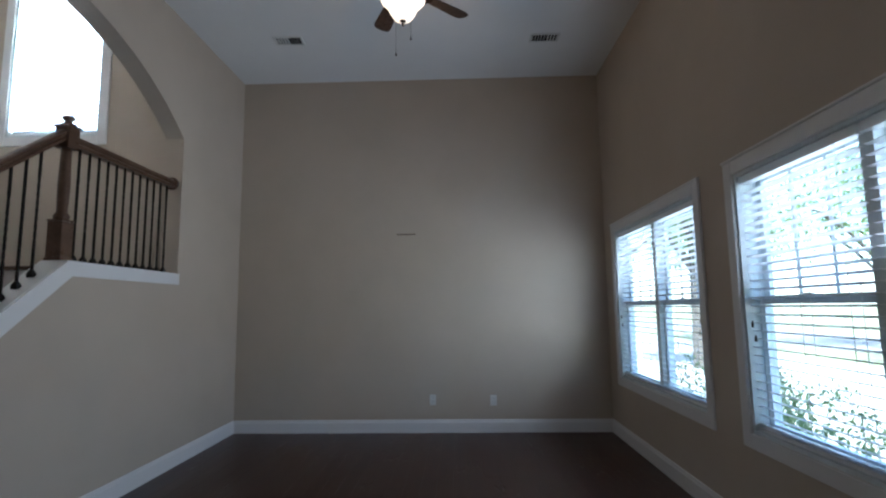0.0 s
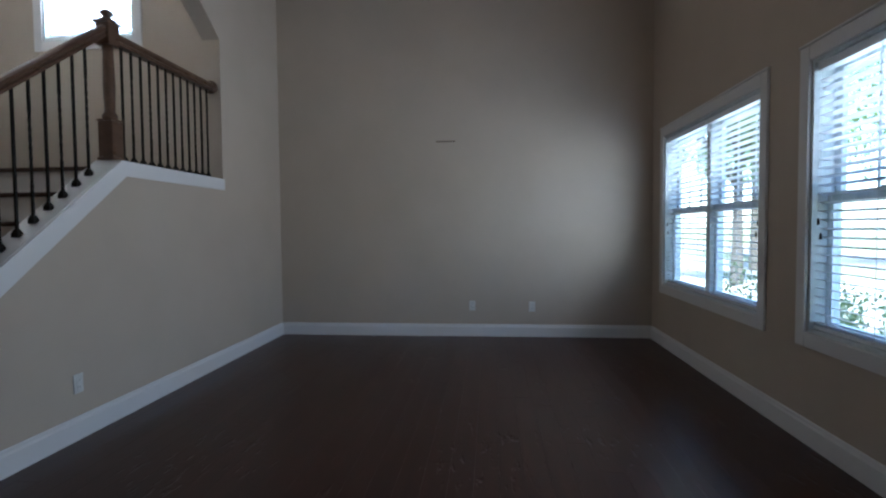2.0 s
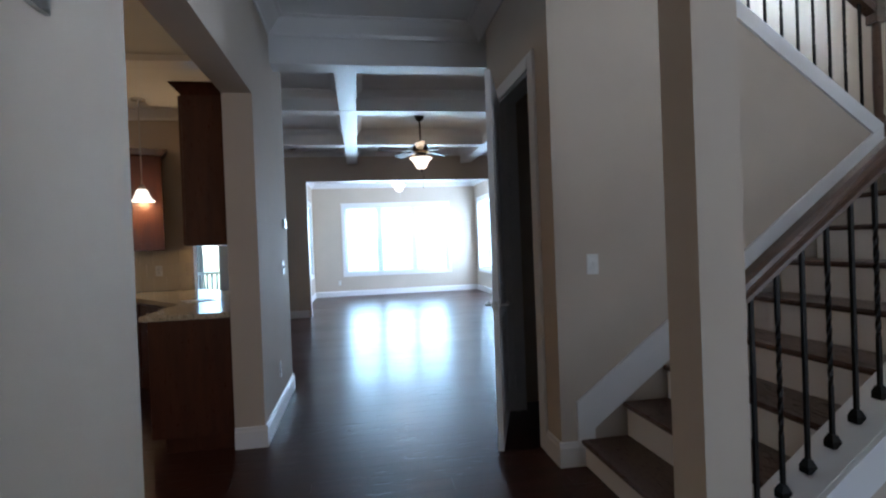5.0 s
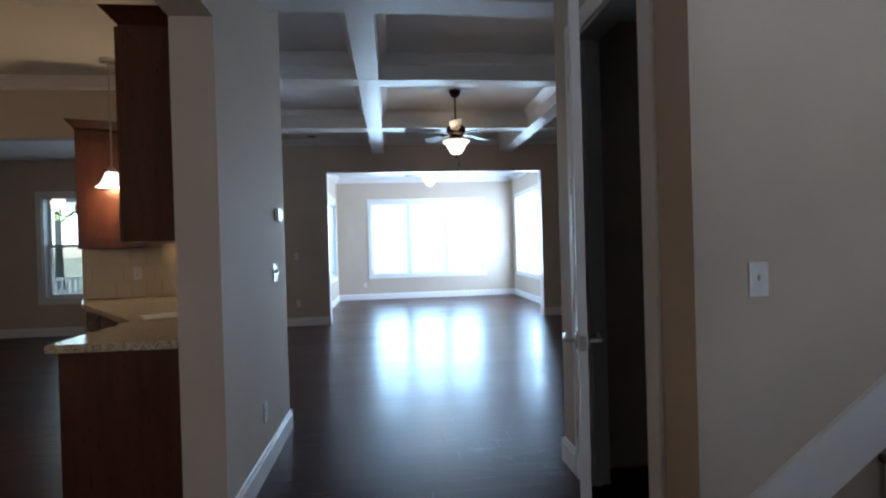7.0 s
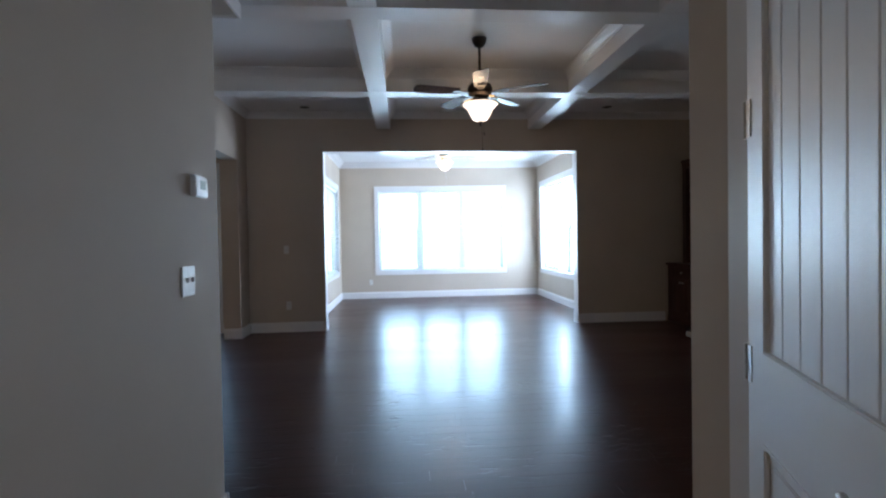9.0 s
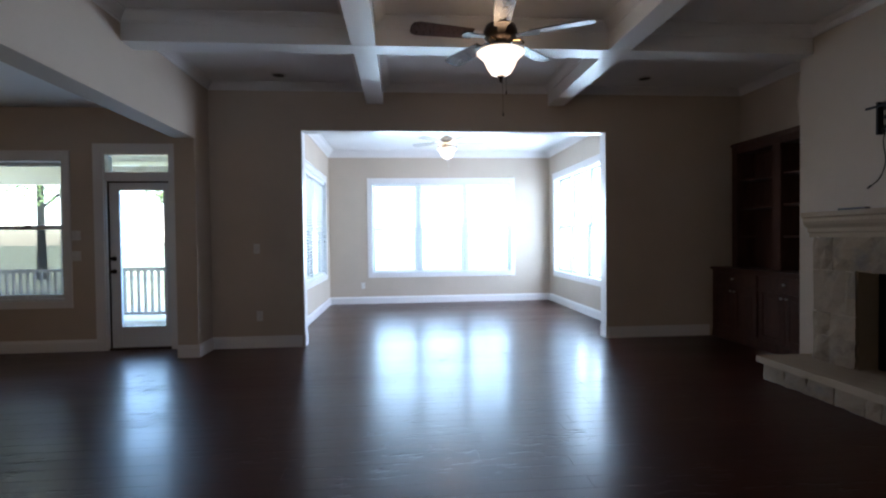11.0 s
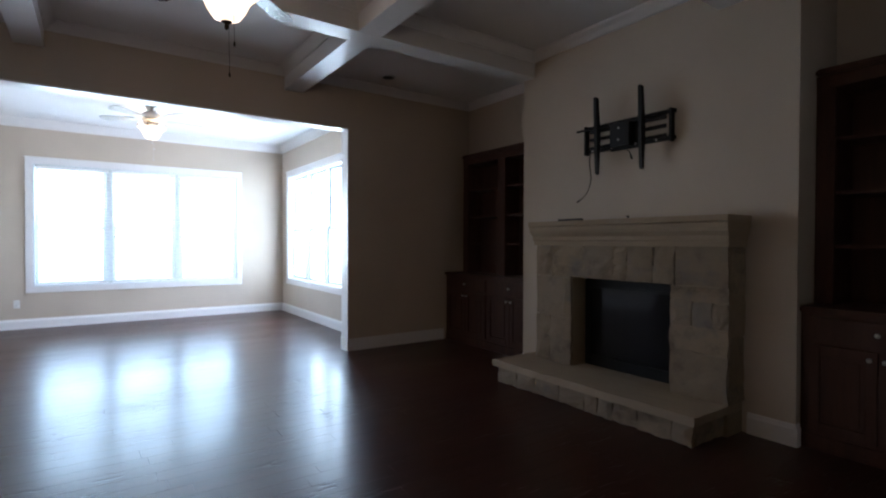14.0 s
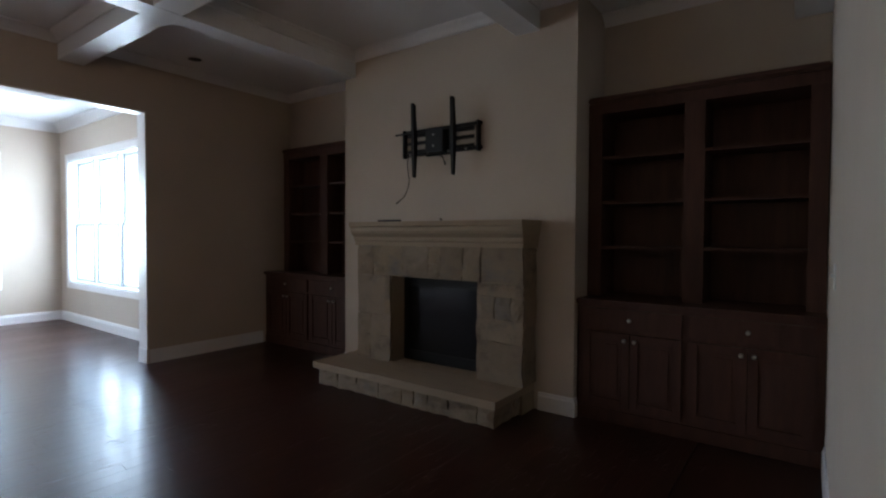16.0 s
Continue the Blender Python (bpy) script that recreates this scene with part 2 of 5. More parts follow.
def wall(name, axis, at, back, span, z0, z1, holes=(), label="beige painted plaster wall", mat=None):
    """A wall whose face lies at one x (or y) and whose back lies at another, with openings (u0, u1, z0, z1)."""
    us = sorted({span[0], span[1], *[u for h in holes for u in h[:2]]})
    zs = sorted({z0, z1, *[z for h in holes for z in h[2:]]})
    bm = bmesh.new()
    for u0, u1 in zip(us, us[1:]):
        run = None
        for a, b in zip(zs, zs[1:]):
            solid = not any(h[0] <= (u0 + u1) / 2 <= h[1] and h[2] <= (a + b) / 2 <= h[3] for h in holes)
            if solid:
                run = (run[0], b) if run else (a, b)
            if run and (not solid or b == zs[-1]):
                lo, hi = ((at, u0, run[0]), (back, u1, run[1])) if axis == "x" else ((u0, at, run[0]), (u1, back, run[1]))
                box(bm, lo, hi)
                run = None
    return structure(name, bm, mat or WALL, label, "wall")


# ---- plan ----
WX, EX, NY, SY = -3.372, 0.895, 5.977, -0.462     # front room
HC = 3.15                                         # hall ceiling
HRY = 1.283                                       # hall wall with the closet door
STX, STB = -4.645, -5.80                           # wall between the flights, far wall of the stairwell
LY = 4.72                                         # wall over the landing
FWX, FC = -11.76, 3.13                            # family room: far wall, ceiling
FEX = -6.17
SWX, SNY, SSY, SC = -15.715, 3.44, -1.0, 3.02     # sunroom
CHY = 4.15                                        # chimney breast
BRY = -1.815                                      # header to the breakfast room
TOP = 5.6

# ---- structure ----
floor = structure("floor", boxes(((-16.2, -6.5, -0.2), (1.3, 6.4, -0.012))), FLOOR, "dark stained hardwood subfloor", "floor")

W1, W2 = (3.745, 5.60, 0.64, 2.165), (1.365, 3.235, 0.64, 2.165)
wall("wall_east", "x", EX, EX + 0.16, (SY - 0.15, NY + 0.15), 0, TOP, [W1, W2])
wall("wall_north", "y", NY, NY + 0.15, (WX - 0.168, EX), 0, TOP)
wall("wall_south", "y", SY, SY - 0.15, (-3.567, EX), 0, TOP)

# west wall of the front room: pier, sloping knee wall, segmental arch, solid end
PY = 1.242
A0, A1, SPRING, RISE = 1.404, 4.70, 3.0, 0.60
AC, AH = (A0 + A1) / 2, (A1 - A0) / 2
AR = (AH * AH + RISE * RISE) / (2 * RISE)
bm = bmesh.new()
wx0, wx1 = WX - 0.168, WX
box(bm, (wx0, PY, 0), (wx1, A0, TOP))
box(bm, (wx0, A1, 0), (wx1, NY, TOP))
prism(bm, [(A0, 0), (A1, 0), (A1, 1.697), (3.37, 1.697), (A0, 0.21)], "x", wx0, wx1)
arc = []
for i in range(25):
    y = A0 + (A1 - A0) * i / 24
    arc.append((y, SPRING + RISE - AR + math.sqrt(AR * AR - (y - AC) ** 2)))
for (ya, za), (yb, zb) in zip(arc, arc[1:]):
    prism(bm, [(ya, za), (yb, zb), (yb, TOP), (ya, TOP)], "x", wx0, wx1)
box(bm, (wx0, SY - 0.15, HC - 0.2), (wx1, PY, TOP))
structure("wall_west", bm, WALL, "beige plaster wall with an arched stair opening", "wall")

# front room ceiling, hall ceiling
structure("ceiling", boxes(((WX - 0.168, SY - 0.15, 4.13), (EX + 0.16, NY + 0.15, 4.3))), CEIL, "white textured ceiling", "ceiling")
structure("ceiling_hall", boxes(((-6.17, SY - 0.15, HC), (WX - 0.168, 1.45, HC + 0.15))), CEIL, "white hall ceiling", "ceiling")

# stairwell
wall("wall_landing", "y", LY, LY + 0.15, (STB - 0.15, WX - 0.168), 0, TOP + 0.3, [(-5.14, -4.22, 3.055, 4.80)])
wall("wall_stair_far", "x", STB, STB - 0.15, (1.43, LY), 0, TOP + 0.3)
structure("ceiling_stair", boxes(((STB - 0.15, 1.2, TOP + 0.3), (WX, LY + 0.15, TOP + 0.4))), CEIL, "white stairwell ceiling", "ceiling")
bm = bmesh.new()
prism(bm, [(HRY, 0), (3.5, 0), (3.5, 1.92), (HRY, 3.54)], "x", STX, STX - 0.1)
structure("wall_between_flights", bm, WALL, "beige plaster wall between the stair flights", "wall")
wall("wall_hall", "y", HRY, HRY + 0.13, (-5.95, STX - 0.1), 0, TOP + 0.3, [(-5.65, -4.945, 0, 2.36)])
# added out of view: keeps sun from leaking in above the hall ceiling
wall("unseen_sun_stop_wall", "y", HRY, HRY + 0.13, (STX - 0.1, WX - 0.168), HC + 0.15, TOP + 0.3)
wall("wall_family_east", "x", FEX, FEX + 0.2, (HRY + 0.13, 4.75), 0, HC + 0.1)

wall("wall_closet_back", "y", 1.98, 2.05, (STB, STX - 0.1), 0, 2.6)
structure("ceiling_closet", boxes(((STB, HRY + 0.13, 2.52), (STX - 0.1, 1.98, 2.6))), CEIL, "white closet ceiling", "ceiling")

# kitchen side of the hall
wall("wall_kitchen", "y", SY, SY - 0.19, (-6.79, -3.567), 0, HC + 0.1, [(-5.413, -3.567, 0, 2.33)])
wall("wall_kitchen_bay", "x", -7.83, -7.95, (-6.3, -1.60), 0, HC - 0.3, [(-6.3, -2.42, 0, 2.33)])
wall("wall_kitchen_south", "y", -6.3, -6.45, (-11.84, 1.0), 0, HC + 0.1)
wall("wall_kitchen_east", "x", -2.9, -2.75, (-6.3, SY - 0.15), 0, HC + 0.1)
structure("ceiling_kitchen", boxes(((-11.9, -6.45, 2.85), (-2.75, BRY - 0.2, 3.0)), ((-6.83, BRY - 0.2, 2.85), (-2.75, SY - 0.19, 3.0))), CEIL, "white kitchen ceiling", "ceiling")
bm = bmesh.new()
prism(bm, [(-6.788, SY - 0.19), (-7.828, -1.60), (-7.828, BRY - 0.2), (-6.83, BRY - 0.2)], "z", 2.85, 3.0)
structure("ceiling_bay", bm, CEIL, "white kitchen ceiling over the angled counter", "ceiling")
bm = bmesh.new()
prism(bm, [(-6.792, SY), (-6.792, SY - 0.19), (-7.95, -1.72), (-7.95, -1.53)], "z", 2.33, 3.12)
structure("wall_bay_header", bm, WALL, "beige plaster header over the angled counter", "wall")

# family room shell
wall("wall_family_west", "x", FWX, FWX - 0.15, (BRY - 0.22, 4.9), 0, HC + 0.1, [(-0.757, 2.985, 0, 2.585)])
wall("wall_recess_back", "y", 4.75, 4.9, (-11.76, -5.97), 0, HC + 0.1)
wall("chimney_breast", "y", CHY, 4.75, (-10.076, -7.652), 0, FC, [(-9.28, -8.345, 0, 0.99)])
wall("wall_header_breakfast", "y", BRY, BRY - 0.22, (FWX, -7.952), 2.40, HC + 0.1)
bm = boxes(((FWX, BRY - 0.22, 0), (-11.35, BRY, 2.40)))
structure("wall_pier_breakfast", bm, WALL, "beige plaster pier beside the breakfast opening", "wall")
structure("ceiling_family", boxes(((FWX - 0.15, BRY - 0.22, FC), (-6.17, 4.9, FC + 0.15))), CEIL, "white coffered ceiling", "ceiling")
bm = bmesh.new()
BZ = 2.90
for y in (0.025, 2.248):
    box(bm, (FWX, y, BZ), (-6.3, y + 0.2, FC))
for x in (-7.95, -9.93):
    box(bm, (x - 0.2, BRY, BZ - 0.002), (x, 4.75, FC))
box(bm, (-6.37, BRY, 2.80), (-6.17, 4.75, FC + 0.02))
structure("ceiling_beams", bm, TRIM, "white boxed ceiling beams", "ceiling")

# breakfast wall
BD, BW = (-3.04, -2.305, 0, 2.315), (-5.3, -3.495, 0.60, 2.245)
wall("wall_breakfast", "x", -11.84, -12.0, (-6.3, BRY - 0.22), 0, HC + 0.1, [BD, BW])

# sunroom shell
SW, SN, SS = (-0.165, 2.635, 0.60, 2.39), (-15.36, -12.95, 0.60, 2.43), (-15.25, -12.97, 0.62, 2.37)
wall("wall_sunroom_west", "x", SWX, SWX - 0.15, (SSY - 0.15, SNY + 0.15), 0, SC + 0.1, [SW])
wall("wall_sunroom_north", "y", SNY, SNY + 0.15, (SWX, FWX - 0.15), 0, SC + 0.1, [SN])
wall("wall_sunroom_south", "y", SSY, SSY - 0.15, (SWX, FWX - 0.15), 0, SC + 0.1, [SS])
structure("ceiling_sunroom", boxes(((SWX - 0.15, SSY - 0.15, SC), (FWX - 0.15, SNY + 0.15, SC + 0.15))), CEIL, "white sunroom ceiling", "ceiling")



# ---- trim ----
def baseboard(p, q, side, h=0.14, z=0.0):
    """A moulded baseboard along a wall from p to q; side is the way into the room."""
    (x0, y0), (x1, y1) = p, q
    prof = [(0, 0), (0.017, 0), (0.017, h * 0.78), (0.011, h * 0.86), (0.009, h * 0.97), (0.004, h), (0, h)]
    bm = bmesh.new()
    if y0 == y1:
        prism(bm, [(y0 + side * d, z + u) for d, u in prof], "x", x0, x1)
    else:
        prism(bm, [(x0 + side * d, z + u) for d, u in prof], "y", y0, y1)
    return structure("baseboard", bm, TRIM, "white painted moulded baseboard", "baseboard")


for p, q, s in (
    ((WX, NY), (EX, NY), -1), ((EX, SY), (EX, NY - 0.018), -1), ((WX, PY + 0.002), (WX, NY - 0.018), 1), ((-3.56, SY), (EX - 0.018, SY), 1),
    ((WX - 0.168, PY), (WX + 0.017, PY), -1),
    ((-4.848, HRY), (STX, HRY), -1), ((-5.95, HRY), (-5.755, HRY), -1), ((STX, HRY - 0.017), (STX, 1.38), 1), ((-5.95, HRY - 0.017), (-5.95, HRY + 0.13), -1),
    ((-6.79, SY), (-5.413, SY), 1), ((-5.413, SY - 0.19), (-5.413, SY + 0.017), 1), ((-6.79, SY - 0.19), (-6.79, SY + 0.017), -1),
    ((FWX, BRY), (FWX, -0.775), 1), ((FWX, 3.0), (FWX, 4.33), 1), ((FWX + 0.018, BRY), (-11.35, BRY), 1), ((-11.35, BRY - 0.22), (-11.35, BRY + 0.017), 1),
    ((-10.076, CHY), (-9.70, CHY), -1), ((-7.93, CHY), (-7.652, CHY), -1), ((-7.652, CHY - 0.017), (-7.652, 4.19), 1),
    ((FEX, HRY + 0.14), (FEX, 4.19), -1),
    ((-11.84, -2.215), (-11.84, BRY - 0.22), 1), ((-11.84, -6.3), (-11.84, -3.155), 1),
    ((SWX, SSY), (SWX, SNY), 1), ((SWX + 0.018, SNY), (FWX - 0.15, SNY), -1), ((SWX + 0.018, SSY), (FWX - 0.15, SSY), 1),
    ((FWX - 0.15, SSY + 0.018), (FWX - 0.15, -0.775), -1), ((FWX - 0.15, 3.0), (FWX - 0.15, SNY - 0.018), -1),
):
    baseboard(p, q, s)


def crown_loop(x0, x1, y0, y1, z, s=0.085):
    """Crown moulding round the inside of a rectangle, mitred at its corners."""
    prof = [(0, -s), (0.012, -s), (0.018, -s * 0.8), (s * 0.55, -s * 0.42), (s * 0.8, -0.018), (s, -0.012), (s, 0), (0, 0)]
    bm = bmesh.new()
    rings = [[bm.verts.new((cx + sx * d, cy + sy * d, z + u)) for d, u in prof] for cx, cy, sx, sy in ((x0, y0, 1, 1), (x1, y0, -1, 1), (x1, y1, -1, -1), (x0, y1, 1, -1))]
    for i in range(4):
        a, b = rings[i], rings[(i + 1) % 4]
        for k in range(len(prof)):
            j = (k + 1) % len(prof)
            bm.faces.new((a[k], a[j], b[j], b[k]))
    return structure("crown_moulding", bm, TRIM, "white painted crown moulding", "moulding")


XS = [(-7.95, -6.37), (-9.93, -8.15), (FWX, -10.13)]
YS = [(BRY, 0.025), (0.225, 2.248), (2.448, 4.75)]
for xa, xb in XS:
    for ya, yb in YS:
        crown_loop(xa, xb, ya, yb, FC - 0.002)
crown_loop(-6.17, WX - 0.168, SY, HRY, HC - 0.002, 0.13)
crown_loop(SWX, FWX - 0.15, SSY, SNY, SC - 0.002, 0.12)
crown_loop(-7.83, -2.9, -6.3, SY - 0.19, 2.848, 0.10)


def sheet(bm, axis, at, out, u0, u1, z0, z1):
    """A flat board: its face stands out from a wall at `at`, on the side of `out`."""
    if axis == "x":
        box(bm, (at, u0, z0), (at + out, u1, z1))
    else:
        box(bm, (u0, at, z0), (u1, at + out, z1))


def casing_bm(axis, at, out, hole, w=0.085, sill=True):
    u0, u1, z0, z1 = hole
    bm = bmesh.new()
    zb = z0 - (w if sill else 0)
    sheet(bm, axis, at, out, u0 - w, u0, zb, z1 + w)
    sheet(bm, axis, at, out, u1, u1 + w, zb, z1 + w)
    sheet(bm, axis, at, out, u0, u1, z1, z1 + w)
    sheet(bm, axis, at, out * 1.35, u0 - w - 0.008, u1 + w + 0.008, z1 + w, z1 + w + 0.016)
    if sill:
        sheet(bm, axis, at, out, u0, u1, z0 - w, z0)
    return bm


def window(name, axis, at, sign, hole, units, depth=0.16, meeting=None, grid=0, label="white double-hung window", screen=False):
    """Casing, jamb, mullions, sashes and panes of a window in a wall whose room face is at `at`; sign points into the room."""
    u0, u1, z0, z1 = hole
    w = tagged(new(name), label, "window", "", "structure")
    part("window_casing", casing_bm(axis, at, sign * 0.018, hole), TRIM, w, "", 0.003)
    bm = bmesh.new()
    back = -sign * depth
    for a, b, c, d in ((u0, u0 + 0.02, z0, z1), (u1 - 0.02, u1, z0, z1), (u0 + 0.02, u1 - 0.02, z1 - 0.02, z1), (u0 + 0.02, u1 - 0.02, z0, z0 + 0.02)):
        sheet(bm, axis, at, back, a, b, c, d)
    part("window_jamb", bm, VINYL, w)
    mid = meeting or (z0 + z1) / 2
    n = units
    mw = 0.075
    span = (u1 - u0 - 0.04 - mw * (n - 1)) / n
    for i in range(n):
        a = u0 + 0.02 + i * (span + mw)
        b = a + span
        if i:
            bm = bmesh.new()
            sheet(bm, axis, at - sign * 0.05, back + sign * 0.05, a - mw, a, z0 + 0.02, z1 - 0.02)
            part("mullion", bm, VINYL, w)
        for lo, hi, inset in ((z0 + 0.02, mid + 0.02, 0.085), (mid - 0.02, z1 - 0.02, 0.12)):
            bm = bmesh.new()
            o = at - sign * inset
            t = -sign * 0.03
            sheet(bm, axis, o, t, a, a + 0.045, lo, hi)
            sheet(bm, axis, o, t, b - 0.045, b, lo, hi)
            sheet(bm, axis, o, t, a + 0.045, b - 0.045, lo, lo + 0.045)
            sheet(bm, axis, o, t, a + 0.045, b - 0.045, hi - 0.045, hi)
            s = part("sash", bm, VINYL, w)
            bm = bmesh.new()
            sheet(bm, axis, o - sign * 0.012, -sign * 0.005, a + 0.045, b - 0.045, lo + 0.045, hi - 0.045)
            g = part("pane", bm, GLASS, s)
            g.visible_shadow = False
            for k in range(grid if inset == 0.12 else 0):
                c = a + 0.045 + (b - a - 0.09) * (k + 1) / (grid + 1)
                bm = bmesh.new()
                sheet(bm, axis, o - sign * 0.004, -sign * 0.007, c - 0.009, c + 0.009, lo + 0.045, hi - 0.045)
                part("muntin", bm, VINYL, s)
            if inset == 0.085 and screen:
                bm = bmesh.new()
                sheet(bm, axis, at - sign * 0.135, -sign * 0.002, a, b, lo, hi)
                part("insect_screen", bm, SCREEN, w, "fine dark insect screen")
            if inset == 0.085:
                bm = bmesh.new()
                c = (a + b) / 2
                sheet(bm, axis, o, sign * 0.02, c - 0.03, c + 0.03, hi - 0.008, hi + 0.012)
                part("sash_lock", bm, PLATE, s)
    return w


def blind(axis, at, sign, u0, u1, z0, z1, tilt, group, pitch=0.047, cord=-1):
    """A two-inch slatted blind with its head rail, ladder cords and bottom rail."""
    cx = at - sign * 0.045
    t = thing("window_blind", "white two-inch slatted window blind, lowered and open", "blind", group)
    def obox(name, lo_u, hi_u, lo_z, hi_z, half, mat=BLIND):
        bm = bmesh.new()
        sheet(bm, axis, cx - half, 2 * half, lo_u, hi_u, lo_z, hi_z)
        return part(name, bm, mat, t)
    obox("head_rail", u0, u1, z1 - 0.045, z1, 0.028)
    obox("bottom_rail", u0, u1, z0, z0 + 0.018, 0.024)
    bm = bmesh.new()
    w, th = 0.0245, 0.0013
    c, s = math.cos(tilt), math.sin(tilt)
    poly = []
    for k in range(5):
        d = -w + 2 * w * k / 4
        poly.append((d, 0.003 * (1 - (d / w) ** 2)))
    poly = poly + [(d, u - 2 * th) for d, u in reversed(poly)]
    poly = [(d * c - u * s, d * s + u * c) for d, u in poly]
    prism(bm, poly, "y" if axis == "x" else "x", u0 + 0.004, u1 - 0.004)
    me = mesh("slat", bm, BLIND)
    n = int((z1 - z0 - 0.08) / pitch)
    for i in range(n):
        ob = new("slat", me)
        ob.parent = t
        z = z0 + 0.035 + i * (z1 - z0 - 0.09) / n
        ob.location = (cx, 0, z) if axis == "x" else (0, cx, z)
    for f in (0.14, 0.5, 0.86):
        u = u0 + (u1 - u0) * f
        for side in (-1, 1):
            bm = bmesh.new()
            if axis == "x":
                tube(bm, [(cx + side * 0.026, u, z0), (cx + side * 0.026, u, z1 - 0.03)], 0.0016, 5)
            else:
                tube(bm, [(u, cx + side * 0.026, z0), (u, cx + side * 0.026, z1 - 0.03)], 0.0009, 5)
            part("ladder_cord", bm, BLIND, t)
    for du in (0.0, 0.022):
        u = u0 + 0.035 + du if cord < 0 else u1 - 0.035 - du
        p = (cx + sign * 0.034, u) if axis == "x" else (u, cx + sign * 0.034)
        end = z0 + (z1 - z0) * (0.42 - du * 2.5)
        bm = bmesh.new()
        tube(bm, [(*p, z1 - 0.04), (*p, end)], 0.0011, 5)
        lift = part("lift_cord", bm, BLIND, t)
        bm = bmesh.new()
        lathe(bm, [(0.003, end), (0.006, end - 0.012), (0.0075, end - 0.035), (0.004, end - 0.038)], (*p, 0), 8)
        part("tassel", bm, BRONZE, lift, "small dark wooden tassel")
    return t


# ---- front room ----
window("window_1", "x", EX, -1, W1, 2, meeting=1.405, grid=2)
window("window_2", "x", EX, -1, W2, 2, meeting=1.405, grid=2)
for h in (W1, W2):
    c = (h[0] + h[1]) / 2
    blind("x", EX, -1, h[0] + 0.024, c - 0.012, h[2] + 0.025, h[3] - 0.022, radians(-12), "blinds of the front room")
    blind("x", EX, -1, c + 0.012, h[1] - 0.024, h[2] + 0.025, h[3] - 0.022, radians(-12), "blinds of the front room", cord=1)


def ceiling_fan(at, ceiling, drop, blade, turn, wood_mat, body, lamp_mat, label, group="ceiling fans", radius=0.62):
    """Canopy, down rod, motor, five blades on irons, and a glass bowl light with a finial and pull chains."""
    x, y = at
    t = thing("ceiling_fan", label, "ceiling fan", group, (x, y, ceiling))
    bm = bmesh.new()
    lathe(bm, [(0.02, -0.085), (0.045, -0.07), (0.065, -0.03), (0.07, 0)], segments=24)
    part("canopy", bm, body, t, "", smooth=True)
    if drop > 0.14:
        bm = bmesh.new()
        lathe(bm, [(0.0125, -drop), (0.0125, -0.07)], segments=12)
        part("down_rod", bm, body, t, "", smooth=True)
    z = -drop
    bm = bmesh.new()
    lathe(bm, [(0.03, z + 0.03), (0.06, z + 0.02), (0.10, z - 0.005), (0.115, z - 0.04), (0.115, z - 0.08), (0.09, z - 0.105), (0.055, z - 0.125)], segments=28)
    part("motor_housing", bm, body, t, "", smooth=True)
    for i in range(5):
        a = turn + 2 * math.pi * i / 5
        m = Matrix.Rotation(a, 4, "Z")
        bm = bmesh.new()
        prism(bm, [(0.09, -0.018), (0.20, -0.03), (0.25, -0.05), (0.27, 0.0), (0.25, 0.05), (0.20, 0.03), (0.09, 0.018)], "z", z - 0.085, z - 0.078)
        bmesh.ops.transform(bm, matrix=m, verts=bm.verts)
        part("blade_iron", bm, body, t, "", 0.002)
        bm = bmesh.new()
        r0, r1 = 0.20, radius
        out = [(r0, -0.052), (r1 - 0.05, -0.070), (r1 - 0.012, -0.055), (r1, -0.02), (r1, 0.02), (r1 - 0.012, 0.055), (r1 - 0.05, 0.070), (r0, 0.052)]
        prism(bm, out, "z", -0.0035, 0.0035)
        bmesh.ops.transform(bm, matrix=m @ Matrix.Translation((0, 0, z - 0.072)) @ Matrix.Rotation(radians(12), 4, "X"), verts=bm.verts)
        part("blade", bm, wood_mat, t, "", 0.0015)
    bm = bmesh.new()
    lathe(bm, [(0.05, z - 0.12), (0.075, z - 0.135), (0.08, z - 0.155), (0.055, z - 0.175)], segments=24)
    part("light_fitter", bm, body, t, "", smooth=True)
    bm = bmesh.new()
    lathe(bm, [(0.02, z - 0.345), (0.06, z - 0.325), (0.085, z - 0.285), (0.105, z - 0.235), (0.135, z - 0.200), (0.15, z - 0.185), (0.146, z - 0.182), (0.128, z - 0.197), (0.098, z - 0.235), (0.078, z - 0.283), (0.054, z - 0.318)], segments=32)
    bmesh.ops.scale(bm, vec=(1.09, 1.09, 1.0), verts=bm.verts)
    bowl = part("light_bowl", bm, lamp_mat, t, "frosted glass bowl, lit", smooth=True)
    bowl.visible_shadow = False
    for i in range(4):
        a = turn + math.pi * (0.25 + 0.5 * i)
        bm = bmesh.new()
        run = [(0.05, -0.125), (0.10, -0.115), (0.145, -0.125), (0.168, -0.150), (0.160, -0.178), (0.140, -0.182), (0.132, -0.165)]
        tube(bm, [(d * math.cos(a), d * math.sin(a), z + v) for d, v in run], 0.007, 8)
        part("scroll_arm", bm, BRASS, t, "polished scroll arm of the light kit", smooth=True)
    bm = bmesh.new()
    lathe(bm, [(0.004, z - 0.385), (0.012, z - 0.372), (0.008, z - 0.358), (0.026, z - 0.345), (0.022, z - 0.335)], segments=16)
    part("finial", bm, body, t, "", smooth=True)
